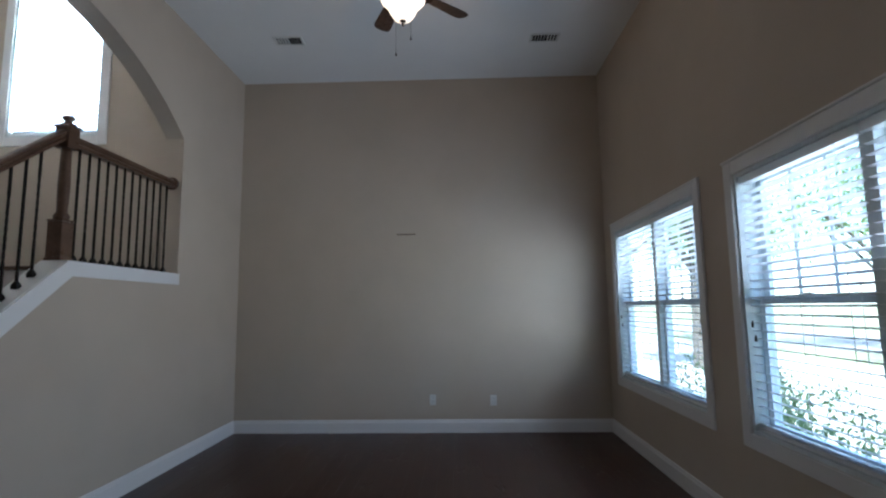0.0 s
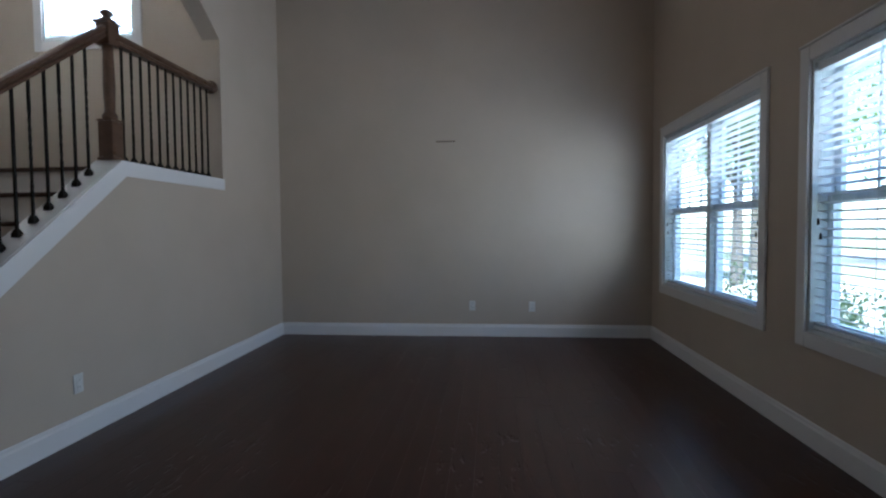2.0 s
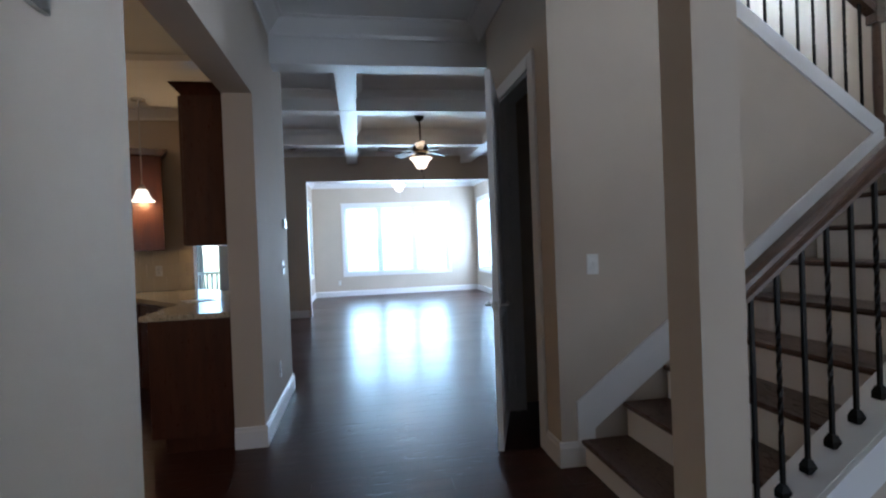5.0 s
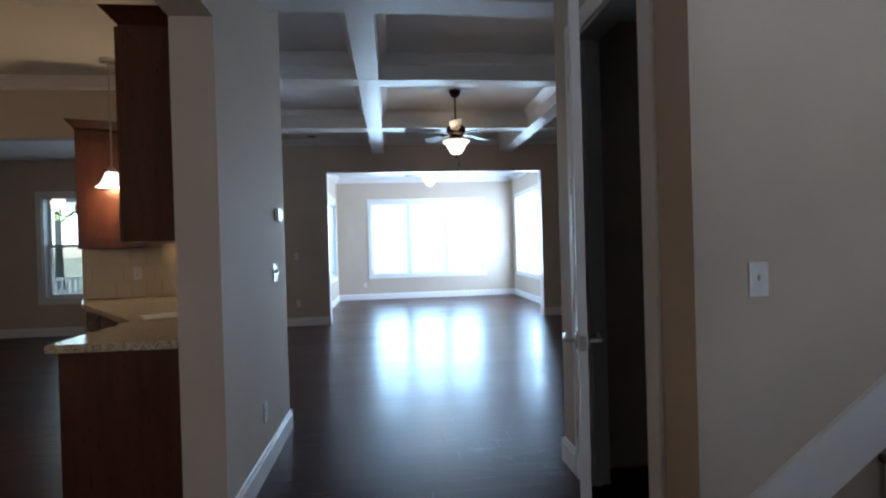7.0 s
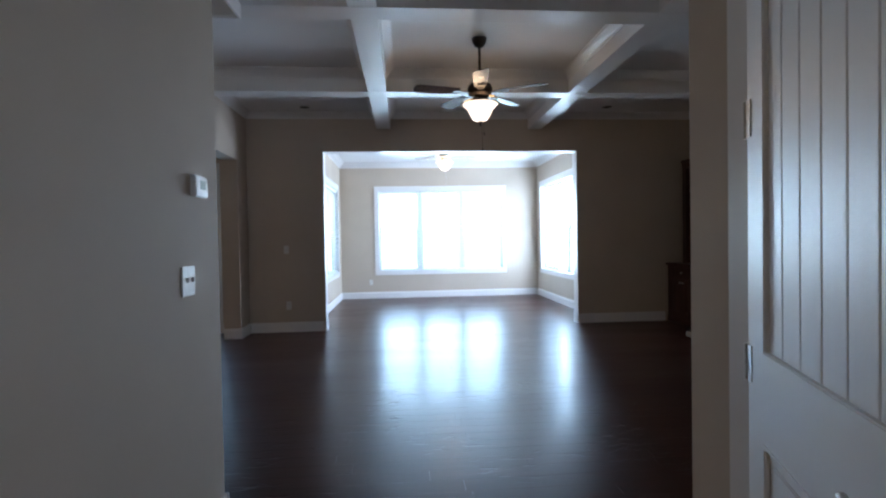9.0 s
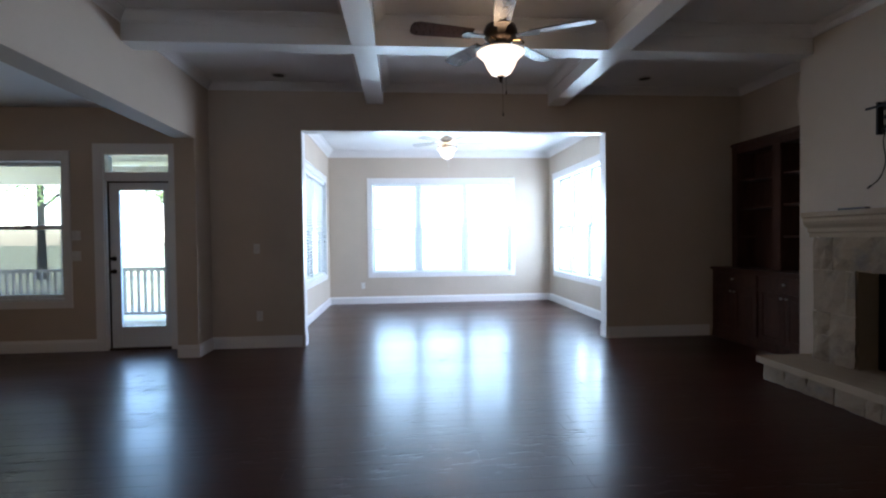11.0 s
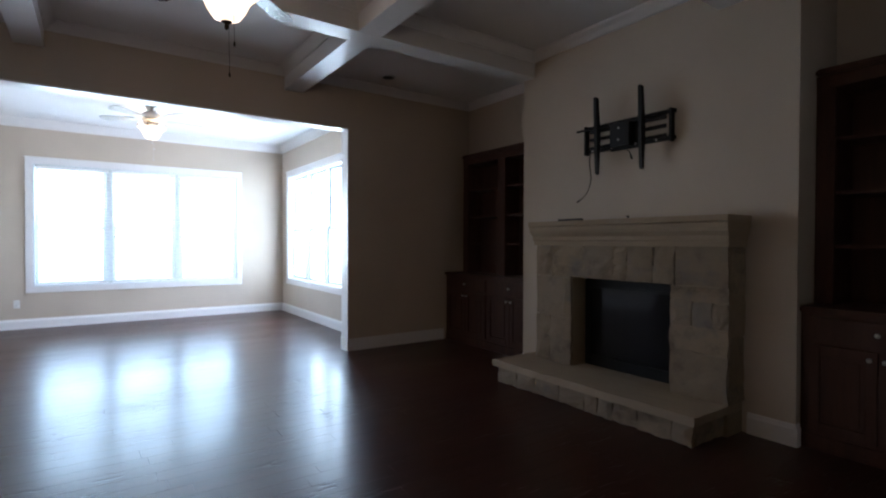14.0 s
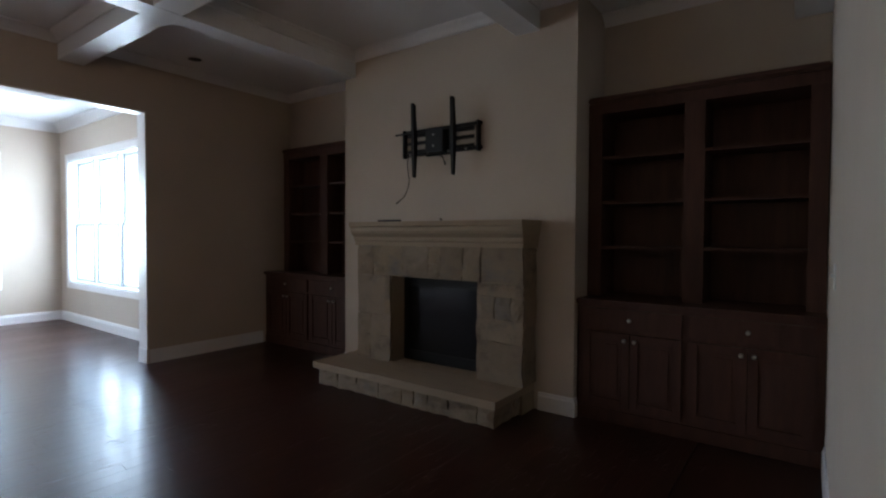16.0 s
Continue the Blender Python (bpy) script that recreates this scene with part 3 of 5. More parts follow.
    for dx, n in ((0.055, 0.30), (-0.055, 0.42)):
        bm = bmesh.new()
        tube(bm, [(dx, 0.02, z - 0.15), (dx, 0.025, z - 0.15 - n)], 0.0012, 5)
        part("pull_chain", bm, body, t)
        bm = bmesh.new()
        lathe(bm, [(0.002, z - 0.15 - n - 0.03), (0.006, z - 0.15 - n - 0.02), (0.003, z - 0.15 - n)], (dx, 0.025, 0), 8)
        part("chain_fob", bm, body, t, "", smooth=True)
    return t


def lit_glass(name, colour, strength):
    m, nodes, links, b = material(name)
    vec = coords(nodes, links)
    links.new(ramp(nodes, links, noise_tex(nodes, links, vec, 18, 3), [(0.3, (0.85, 0.80, 0.72)), (0.7, (0.95, 0.92, 0.86))]), b.inputs["Base Color"])
    b.inputs["Roughness"].default_value = 0.35
    b.inputs["Emission Color"].default_value = (*colour, 1)
    b.inputs["Emission Strength"].default_value = strength
    return m


BOWL = lit_glass("lit_bowl", (1.0, 0.80, 0.57), 0.24)
SHADE = lit_glass("lit_shade", (1.0, 0.82, 0.60), 0.2)
BLADE = wood("fan_blade", (0.028, 0.014, 0.009), (0.06, 0.03, 0.02), "x", 0.3)
PALE = plain("pale_fan_blade", (0.30, 0.29, 0.27), 0.4)

ceiling_fan((-1.17, 3.62), 4.13, 0.32, 0.6, radians(42), BLADE, BRONZE, BOWL, "bronze ceiling fan with dark blades and a lit bowl")
ceiling_fan((-9.04, 1.11), FC, 0.42, 0.6, radians(-80), BLADE, BRONZE, BOWL, "bronze ceiling fan with dark blades and a lit glass bowl")
ceiling_fan((-13.85, 1.18), SC, 0.10, 0.6, radians(25), PALE, NICKEL, BOWL, "flush ceiling fan with pale blades and a lit bowl")
glow("fan_lamp_front", (-1.17, 3.62, 3.53), 0.8, 0.05)
glow("fan_lamp_family", (-9.04, 1.11, 2.42), 0.7, 0.11)
glow("fan_lamp_sun", (-13.85, 1.18, 2.62), 1.0, 0.05)


def ceiling_vent(at, z, w, d):
    x, y = at
    t = thing("ceiling_vent", "white slatted metal air vent on the ceiling", "vent", "ceiling vents", (x, y, z))
    bm = boxes(((-w / 2, -d / 2, -0.008), (-w / 2 + 0.02, d / 2, 0)), ((w / 2 - 0.02, -d / 2, -0.008), (w / 2, d / 2, 0)),
               ((-w / 2 + 0.02, -d / 2, -0.008), (w / 2 - 0.02, -d / 2 + 0.02, 0)), ((-w / 2 + 0.02, d / 2 - 0.02, -0.008), (w / 2 - 0.02, d / 2, 0)))
    part("frame", bm, PLATE, t)
    part("backing", boxes(((-w / 2 + 0.02, -d / 2 + 0.02, -0.002), (w / 2 - 0.02, d / 2 - 0.02, -0.0005))), BLACK, t)
    n = 9
    for i in range(n):
        bm = bmesh.new()
        px = -w / 2 + 0.03 + (w - 0.06) * i / (n - 1)
        lean = 0.009 if i > n // 2 else -0.009
        prism(bm, [(px, -0.002), (px + 0.002, -0.002), (px + 0.002 + lean, -0.012), (px + lean, -0.012)], "y", -d / 2 + 0.02, d / 2 - 0.02)
        part("slat", bm, PLATE, t)
    return t


ceiling_vent((-2.50, 5.0), 4.128, 0.30, 0.16)
ceiling_vent((0.124, 5.08), 4.128, 0.30, 0.16)


def wall_plate(kind, axis, at, sign, u, z, gangs=1):
    """A switch plate or an outlet plate on a wall."""
    w, h = 0.07 + 0.046 * (gangs - 1), 0.115
    t = thing(kind, {"light_switch": "white toggle light switch plate on the wall", "power_outlet": "white duplex power outlet on the wall"}[kind], "switch" if kind == "light_switch" else "outlet", "wall plates")
    bm = bmesh.new()
    sheet(bm, axis, at, sign * 0.006, u - w / 2, u + w / 2, z - h / 2, z + h / 2)
    part("plate", bm, PLATE, t, "", 0.0015)
    for g in range(gangs):
        c = u + (g - (gangs - 1) / 2) * 0.046
        if kind == "light_switch":
            bm = bmesh.new()
            sheet(bm, axis, at + sign * 0.006, sign * 0.012, c - 0.005, c + 0.005, z - 0.004, z + 0.014)
            part("toggle", bm, PLATE, t)
        else:
            for dz in (-0.02, 0.02):
                bm = bmesh.new()
                sheet(bm, axis, at + sign * 0.006, sign * 0.002, c - 0.016, c + 0.016, z + dz - 0.014, z + dz + 0.014)
                s = part("socket", bm, PLATE, t)
                for du in (-0.006, 0.006):
                    bm = bmesh.new()
                    sheet(bm, axis, at + sign * 0.008, sign * 0.0006, c + du - 0.001, c + du + 0.001, z + dz - 0.004, z + dz + 0.006)
                    part("slot", bm, BLACK, s)
    return t


wall_plate("power_outlet", "y", NY, -1, -1.105, 0.355)
wall_plate("power_outlet", "y", NY, -1, -0.425, 0.347)
wall_plate("power_outlet", "x", WX, 1, 2.98, 0.335)
wall_plate("light_switch", "x", STX, 1, 1.507, 1.143)
wall_plate("light_switch", "y", SY, 1, -6.455, 1.143, 2)
wall_plate("power_outlet", "y", SY, 1, -6.096, 0.348)
wall_plate("light_switch", "x", FWX, 1, -1.29, 1.18)
wall_plate("power_outlet", "x", FWX, 1, -1.27, 0.38)
wall_plate("light_switch", "x", FEX, -1, 3.435, 1.16)
wall_plate("power_outlet", "x", SWX, 1, -0.35, 0.36)

# hanging strip on the far wall
t = thing("picture_hanger", "flat brown hanging strip screwed to the wall", "hanger", "", (-1.40, NY, 2.238))
part("strip", boxes(((-0.11, -0.006, -0.009), (0.11, 0, 0.009))), plain("strip_brown", (0.20, 0.15, 0.11), 0.6), t, "", 0.001)
for dx in (-0.08, 0.08):
    bm = bmesh.new()
    lathe(bm, [(0.004, -0.009), (0.004, -0.005)], (dx, 0, 0), 8, "y")
    part("screw", bm, NICKEL, t)

# return-air grille high on the hall wall
t = thing("return_air_grille", "grey metal return-air grille on the wall", "vent", "", (-2.76, SY, 1.96))
part("frame", boxes(((-0.42, 0, -0.14), (0.42, 0.012, -0.11)), ((-0.42, 0, 0.11), (0.42, 0.012, 0.14)), ((-0.42, 0, -0.11), (-0.39, 0.012, 0.11)), ((0.39, 0, -0.11), (0.42, 0.012, 0.11))), NICKEL, t)
for i in range(10):
    z = -0.10 + i * 0.022
    bm = bmesh.new()
    prism(bm, [(0.001, z), (0.011, z - 0.012), (0.012, z - 0.010), (0.002, z + 0.002)], "x", -0.39, 0.39)
    part("slat", bm, NICKEL, t)

# ---- stairs ----
RISE_H, RUN, Y1, FIRST = 0.193, 0.2596, 1.393, 0.152
stairs = tagged(new("staircase"), "dark wood stair treads with white risers and skirts", "staircase", "", "structure")
SX0, SX1 = STX + 0.022, WX - 0.170
for k in range(8):
    y, z = Y1 + RUN * k, FIRST + RISE_H * k
    zb = z - RISE_H if k else 0.0
    bm = bmesh.new()
    prism(bm, [(y, z - 0.018), (y + 0.006, z - 0.028), (y + RUN + 0.025, z - 0.028), (y + RUN + 0.025, z), (y + 0.006, z), (y, z - 0.008)], "x", SX0, SX1)
    part("tread", bm, TREAD, stairs)
    part("riser", boxes(((SX0, y + 0.026, zb), (SX1, y + 0.044, z - 0.028))), TRIM, stairs)
z = FIRST + 8 * RISE_H
part("riser", boxes(((SX0, Y1 + RUN * 8 + 0.026, z - RISE_H), (SX1, Y1 + RUN * 8 + 0.044, z - 0.028))), TRIM, stairs)
LAND = Y1 + RUN * 8
part("landing", boxes(((STB, LAND, z - 0.028), (SX1, LY, z))), TREAD, stairs)
part("landing_frame", boxes(((STB, LAND + 0.05, z - 0.2), (SX1, LY, z - 0.029))), TRIM, stairs)
# skirt against the wall between the flights
bm = bmesh.new()
prism(bm, [(1.38, 0), (1.38, 0.365), (3.478, 1.925), (3.478, 1.70), (1.48, 0.21), (1.48, 0)], "x", STX, STX + 0.02)
part("wall_skirt", bm, TRIM, stairs)
# white band and cap along the knee wall
def knee(y):
    return 0.297 + 0.7525 * (y - 1.495)
bm = bmesh.new()
CAP = 1.72
yk = 1.495 + (CAP - 0.297) / 0.7525
prism(bm, [(A0, knee(A0) - 0.155), (A0, knee(A0)), (yk, CAP), (A1, CAP), (A1, CAP - 0.1), (yk + 0.045, CAP - 0.1)], "x", WX, WX + 0.018)
part("knee_wall_band", bm, TRIM, stairs)
bm = bmesh.new()
prism(bm, [(A0, knee(A0) - 0.02), (A0, knee(A0) + 0.003), (yk, CAP + 0.003), (A1, CAP + 0.003), (A1, CAP - 0.02), (yk, CAP - 0.02)], "x", WX - 0.172, WX)
part("knee_wall_cap", bm, TRIM, stairs)
# second flight, back along the far wall
for k in range(8):
    y, zz = LAND - RUN * k, z + RISE_H * (k + 1)
    part("riser", boxes(((STB, y - 0.02, zz - RISE_H), (STX - 0.10, y, zz - 0.028))), TRIM, stairs)
    part("tread", boxes(((STB, y - RUN - 0.02, zz - 0.028), (STX - 0.10, y + 0.025, zz))), TREAD, stairs)
bm = bmesh.new()
prism(bm, [(LAND, z - 0.16), (LAND, z - 0.02), (1.43, z + 1.40), (1.43, z + 1.26)], "x", STB, STX - 0.10)
part("soffit", bm, WALL, stairs)
# white band on the wall between the flights
def upper(y):
    return 1.945 + 0.735 * (3.5 - y)
bm = bmesh.new()
prism(bm, [(3.5, upper(3.5) - 0.115), (3.5, upper(3.5)), (HRY, upper(HRY)), (HRY, upper(HRY) - 0.115)], "x", STX - 0.115, STX + 0.016)
part("upper_band", bm, TRIM, stairs)
part("band_end", boxes(((STX - 0.10, 3.5, z), (STX, 3.518, 1.94))), TRIM, stairs)


def newel(parent, x, y, z0, z1, s=0.052):
    """A box newel with a plinth, turned neck and a ball-and-urn finial."""
    bm = bmesh.new()
    for half, a, b in ((s * 1.12, z0, z0 + 0.02), (s, z0 + 0.02, z0 + 0.26), (s * 1.1, z0 + 0.26, z0 + 0.275)):
        box(bm, (x - half, y - half, a), (x + half, y + half, b))
    ob = part("newel_post", bm, RAILW, parent, "", 0.004)
    bm = bmesh.new()
    lathe(bm, [(s * 0.85, z0 + 0.275), (s * 0.95, z0 + 0.30), (s * 0.62, z0 + 0.33), (s * 0.66, z0 + 0.40), (s * 0.72, z0 + 0.5), (s * 0.62, z1 - 0.30), (s * 0.66, z1 - 0.24)], (x, y, 0), 20)
    part("turned_shaft", bm, RAILW, ob, smooth=True)
    bm = bmesh.new()
    box(bm, (x - s * 0.95, y - s * 0.95, z1 - 0.24), (x + s * 0.95, y + s * 0.95, z1 - 0.095))
    box(bm, (x - s * 1.15, y - s * 1.15, z1 - 0.095), (x + s * 1.15, y + s * 1.15, z1 - 0.08))
    part("newel_block", bm, RAILW, ob, "", 0.003)
    bm = bmesh.new()
    lathe(bm, [(s * 0.9, z1 - 0.08), (s * 0.95, z1 - 0.07), (s * 0.5, z1 - 0.055), (s * 0.45, z1 - 0.045), (s * 0.75, z1 - 0.03), (s * 0.78, z1 - 0.02), (s * 0.55, z1 - 0.008), (s * 0.2, z1)], (x, y, 0), 20)
    part("finial", bm, RAILW, ob, smooth=True)
    return ob


def handrail(parent, x, y0, za, y1, zb, name="handrail"):
    """A moulded rail from (y0, za) to (y1, zb), heights at its top."""
    prof = [(-0.034, -0.078), (0.034, -0.078), (0.034, -0.060), (0.026, -0.050), (0.037, -0.030), (0.034, -0.010), (0.018, 0), (-0.018, 0), (-0.034, -0.010), (-0.037, -0.030), (-0.026, -0.050), (-0.034, -0.060)]
    bm = bmesh.new()
    a = [bm.verts.new((x + u, y0, za + v)) for u, v in prof]
    b = [bm.verts.new((x + u, y1, zb + v)) for u, v in prof]
    bm.faces.new(a)
    bm.faces.new(b)
    for i in range(len(prof)):
        j = (i + 1) % len(prof)
        bm.faces.new((a[i], a[j], b[j], b[i]))
    return part(name, bm, RAILW, parent)


def baluster(parent, x, y, z0, z1, knuckle):
    """A square iron baluster with a shoe and a twisted basket or knuckle."""
    bm = bmesh.new()
    h = 0.0065
    rings = []
    turns = 20 if knuckle else 1
    zs = [z0] + [z0 + (0.25 + 0.5 * i / turns) * (z1 - z0) for i in range(turns + 1)] + [z1]
    for i, z in enumerate(zs):
        a = radians(45 + max(0, min(i - 1, turns)) * (36 if knuckle else 0))
        r = h * 1.41
        rings.append([bm.verts.new((x + r * math.cos(a + k * math.pi / 2), y + r * math.sin(a + k * math.pi / 2), z)) for k in range(4)])
    for p, q in zip(rings, rings[1:]):
        for k in range(4):
            bm.faces.new((p[k], p[(k + 1) % 4], q[(k + 1) % 4], q[k]))
    bm.faces.new(rings[0])
    bm.faces.new(rings[-1])
    ob = part("baluster", bm, IRON, parent)
    bm = bmesh.new()
    lathe(bm, [(0.026, z0 - 0.012), (0.026, z0 + 0.012), (0.014, z0 + 0.034), (0.010, z0 + 0.036)], (x, y, 0), 4)
    bmesh.ops.rotate(bm, cent=(x, y, 0), matrix=Matrix.Rotation(radians(45), 3, "Z"), verts=bm.verts)
    part("shoe", bm, IRON, ob)
    return ob


RX = WX - 0.086
lower = thing("stair_railing", "brown wooden handrail with twisted black iron balusters", "railing", "stair railings", (0, 0, 0))
def rail_top(y):
    return 1.152 + 0.772 * (y - 1.482)
newel(lower, RX, 3.425, CAP + 0.003, 2.73)
handrail(lower, RX, A0, rail_top(A0), 3.375, rail_top(3.375))
n = 18
for i in range(n):
    y = 1.495 + i * 0.1018
    baluster(lower, RX, y, min(knee(y), CAP) + 0.012, rail_top(y) - 0.055, i % 2)
handrail(lower, RX, 3.475, 2.60, 4.69, 2.60)
for i in range(12):
    y = 3.546 + i * 0.0965
    baluster(lower, RX, y, CAP + 0.015, 2.545, i % 2)
bm = bmesh.new()
lathe(bm, [(0.045, 4.665), (0.06, 4.675), (0.06, 4.70), (0.05, 4.709)], (RX, 0, 2.565), 20, "y")
part("rosette", bm, RAILW, lower, smooth=True)

top_rail = thing("stair_railing", "dark wooden handrail of the upper flight with iron balusters", "railing", "stair railings", (0, 0, 0))
UX = STX - 0.05
newel(top_rail, UX, 3.545, z, 2.845, 0.04)
handrail(top_rail, UX, 1.45, upper(1.45) + 0.80, 3.505, upper(3.505) + 0.80)
for i in range(16):
    y = 3.42 - i * 0.115
    baluster(top_rail, UX, y, upper(y) + 0.012, upper(y) + 0.75, i % 2)

window("window_3", "y", LY, -1, (-5.14, -4.22, 3.055, 4.80), 1, 0.15)
blind("y", LY, -1, -5.115, -4.245, 3.085, 4.775, radians(-20), "blinds of the landing")


# ---- hall ----
# closet door opening: jamb and casing
door_frame = tagged(new("door_frame"), "white painted door casing of the hall closet", "door frame", "", "structure")
CL0, CL1, CLT = -5.65, -4.945, 2.36
part("casing", boxes(((CL0 - 0.095, HRY - 0.018, 0), (CL0 + 0.006, HRY, CLT + 0.09)), ((CL1 - 0.006, HRY - 0.018, 0), (CL1 + 0.095, HRY, CLT + 0.09)), ((CL0 + 0.006, HRY - 0.018, CLT - 0.006), (CL1 - 0.006, HRY, CLT + 0.09))), TRIM, door_frame, "", 0.004)
part("jamb", boxes(((CL0, HRY, 0), (CL0 + 0.02, HRY + 0.13, CLT)), ((CL1 - 0.02, HRY, 0), (CL1, HRY + 0.13, CLT)), ((CL0 + 0.02, HRY, CLT - 0.02), (CL1 - 0.02, HRY + 0.13, CLT))), TRIM, door_frame)
part("stop", boxes(((CL0 + 0.02, HRY + 0.045, 0), (CL0 + 0.032, HRY + 0.08, CLT - 0.02)), ((CL1 - 0.032, HRY + 0.045, 0), (CL1 - 0.02, HRY + 0.08, CLT - 0.02))), TRIM, door_frame)


def plank_door(width, height):
    """A two-panel leaf, its upper panel of grooved boards; hinge edge at x = 0, hall face towards -y."""
    t = thing("closet_door", "white panelled closet door with grooved boards, standing ajar", "door")
    th, st, top, mid0, mid1, low = 0.035, 0.105, 0.13, 0.80, 1.0, 0.20
    bm = boxes(((0, -th, 0.012), (st, 0, height)), ((width - st, -th, 0.012), (width, 0, height)),
               ((st, -th, height - top), (width - st, 0, height)), ((st, -th, mid0), (width - st, 0, mid1)), ((st, -th, 0.012), (width - st, 0, low)))
    part("door_frame", bm, DOORW, t)
    n = 6
    w = (width - 2 * st) / n
    for i in range(n):
        bm = bmesh.new()
        x0 = st + i * w
        prism(bm, [(x0, -th + 0.014), (x0 + 0.004, -th + 0.009), (x0 + w - 0.004, -th + 0.009), (x0 + w, -th + 0.014), (x0 + w, -0.014), (x0 + w - 0.004, -0.009), (x0 + 0.004, -0.009), (x0, -0.014)], "z", mid1, height - top)
        part("board", bm, DOORW, t)
    part("lower_panel", boxes(((st, -th + 0.010, low), (width - st, -0.010, mid0)), ((st + 0.04, -th + 0.004, low + 0.04), (width - st - 0.04, -0.004, mid0 - 0.04))), DOORW, t, "", 0.003)
    for z0, z1 in ((mid1, height - top), (low, mid0)):
        bm = bmesh.new()
        for y0, y1 in ((-th - 0.003, -th + 0.012), (-0.012, 0.003)):
            box(bm, (st, y0, z0), (width - st, y1, z0 + 0.014))
            box(bm, (st, y0, z1 - 0.014), (width - st, y1, z1))
            box(bm, (st, y0, z0 + 0.014), (st + 0.014, y1, z1 - 0.014))
            box(bm, (width - st - 0.014, y0, z0 + 0.014), (width - st, y1, z1 - 0.014))
        part("panel_moulding", bm, DOORW, t, "", 0.003)
    for z in (0.30, 0.965, 1.575, 2.12):
        bm = bmesh.new()
        lathe(bm, [(0.0065, z - 0.045), (0.0065, z + 0.045)], (-0.006, -th - 0.002, 0), 10)
        box(bm, (-0.004, -th - 0.003, z - 0.045), (0.028, -th + 0.001, z + 0.045))
        part("hinge", bm, NICKEL, t, "satin nickel hinge")
    hz, hx = 0.90, width - 0.065
    for s, y in ((-1, -th), (1, 0)):
        bm = bmesh.new()
        lathe(bm, [(0.033, 0), (0.033, s * 0.006), (0.028, s * 0.010)], (hx, y, hz), 20, "y")
        rose = part("rose", bm, NICKEL, t, "satin nickel lever handle", smooth=True)
        bm = bmesh.new()
        tube(bm, [(hx, y, hz), (hx, y + s * 0.045, hz), (hx - 0.02, y + s * 0.052, hz), (hx - 0.075, y + s * 0.05, hz - 0.003), (hx - 0.115, y + s * 0.047, hz + 0.004)], 0.0085, 10)
        part("lever", bm, NICKEL, rose, smooth=True)
    bm = boxes(((width - 0.0005, -th / 2 - 0.012, hz - 0.028), (width + 0.0012, -th / 2 + 0.012, hz + 0.028)))
    part("latch_plate", bm, NICKEL, t)
    return t


leaf = plank_door(0.76, 2.34)
leaf.matrix_world = pose(CL0 + 0.026, HRY - 0.004, 0, 0, 0, -20.0)

# thermostat
t = thing("thermostat", "white wall thermostat with a small grey screen", "thermostat", "", (-6.56, SY, 1.521))
part("body", boxes(((-0.06, 0, -0.042), (0.06, 0.024, 0.042))), PLATE, t, "", 0.004)
part("screen", boxes(((-0.038, 0.024, -0.012), (0.02, 0.0248, 0.024))), plain("lcd_grey", (0.35, 0.42, 0.40), 0.15), t)

# ---- kitchen ----
GRANITE, gn, gl, gb = material("speckled_granite")
gv = coords(gn, gl)
gl.new(ramp(gn, gl, noise_tex(gn, gl, gv, 70, 6, 0.75), [(0.35, (0.10, 0.08, 0.06)), (0.47, (0.36, 0.30, 0.21)), (0.62, (0.52, 0.45, 0.33)), (0.75, (0.20, 0.16, 0.12))]), gb.inputs["Base Color"])
gb.inputs["Roughness"].default_value = 0.14
TILE = painted("travertine_tile", (0.52, 0.45, 0.33), 0.4, 0.12, 40.0, 0.002)

counter_pts = [(-5.40, SY - 0.192), (-5.42, -1.21), (-6.16, -1.205), (-7.40, -2.19), (-7.83, -2.43), (-7.83, -1.57), (-6.86, SY - 0.192)]
bm = bmesh.new()
prism(bm, counter_pts, "z", 0.865, 0.902)
tagged(part("countertop", bm, GRANITE, None, "", 0.006), "tan speckled granite countertop on dark cabinets", "countertop")
base = thing("base_cabinet", "dark cherry base cabinet with a plain end panel", "cabinet", "kitchen cabinets")
bm = bmesh.new()
prism(bm, [(-5.43, SY - 0.195), (-5.44, -1.165), (-6.17, -1.16), (-7.41, -2.145), (-7.82, -2.38), (-7.82, -1.60), (-6.88, SY - 0.195)], "z", 0.10, 0.865)
part("body", bm, CHERRY, base)
bm = bmesh.new()
prism(bm, [(-5.45, SY - 0.20), (-5.46, -1.09), (-6.19, -1.085), (-7.43, -2.07), (-7.80, -2.30), (-7.80, -1.65), (-6.9, SY - 0.20)], "z", 0.0, 0.10)
part("toe_kick", bm, CHERRY, base)
d = Vector((-1.24, -0.985, 0)).normalized()
nrm = Vector((d.y, -d.x, 0)) * -1
nrm = nrm if nrm.dot(Vector((1, -1, 0))) > 0 else -nrm
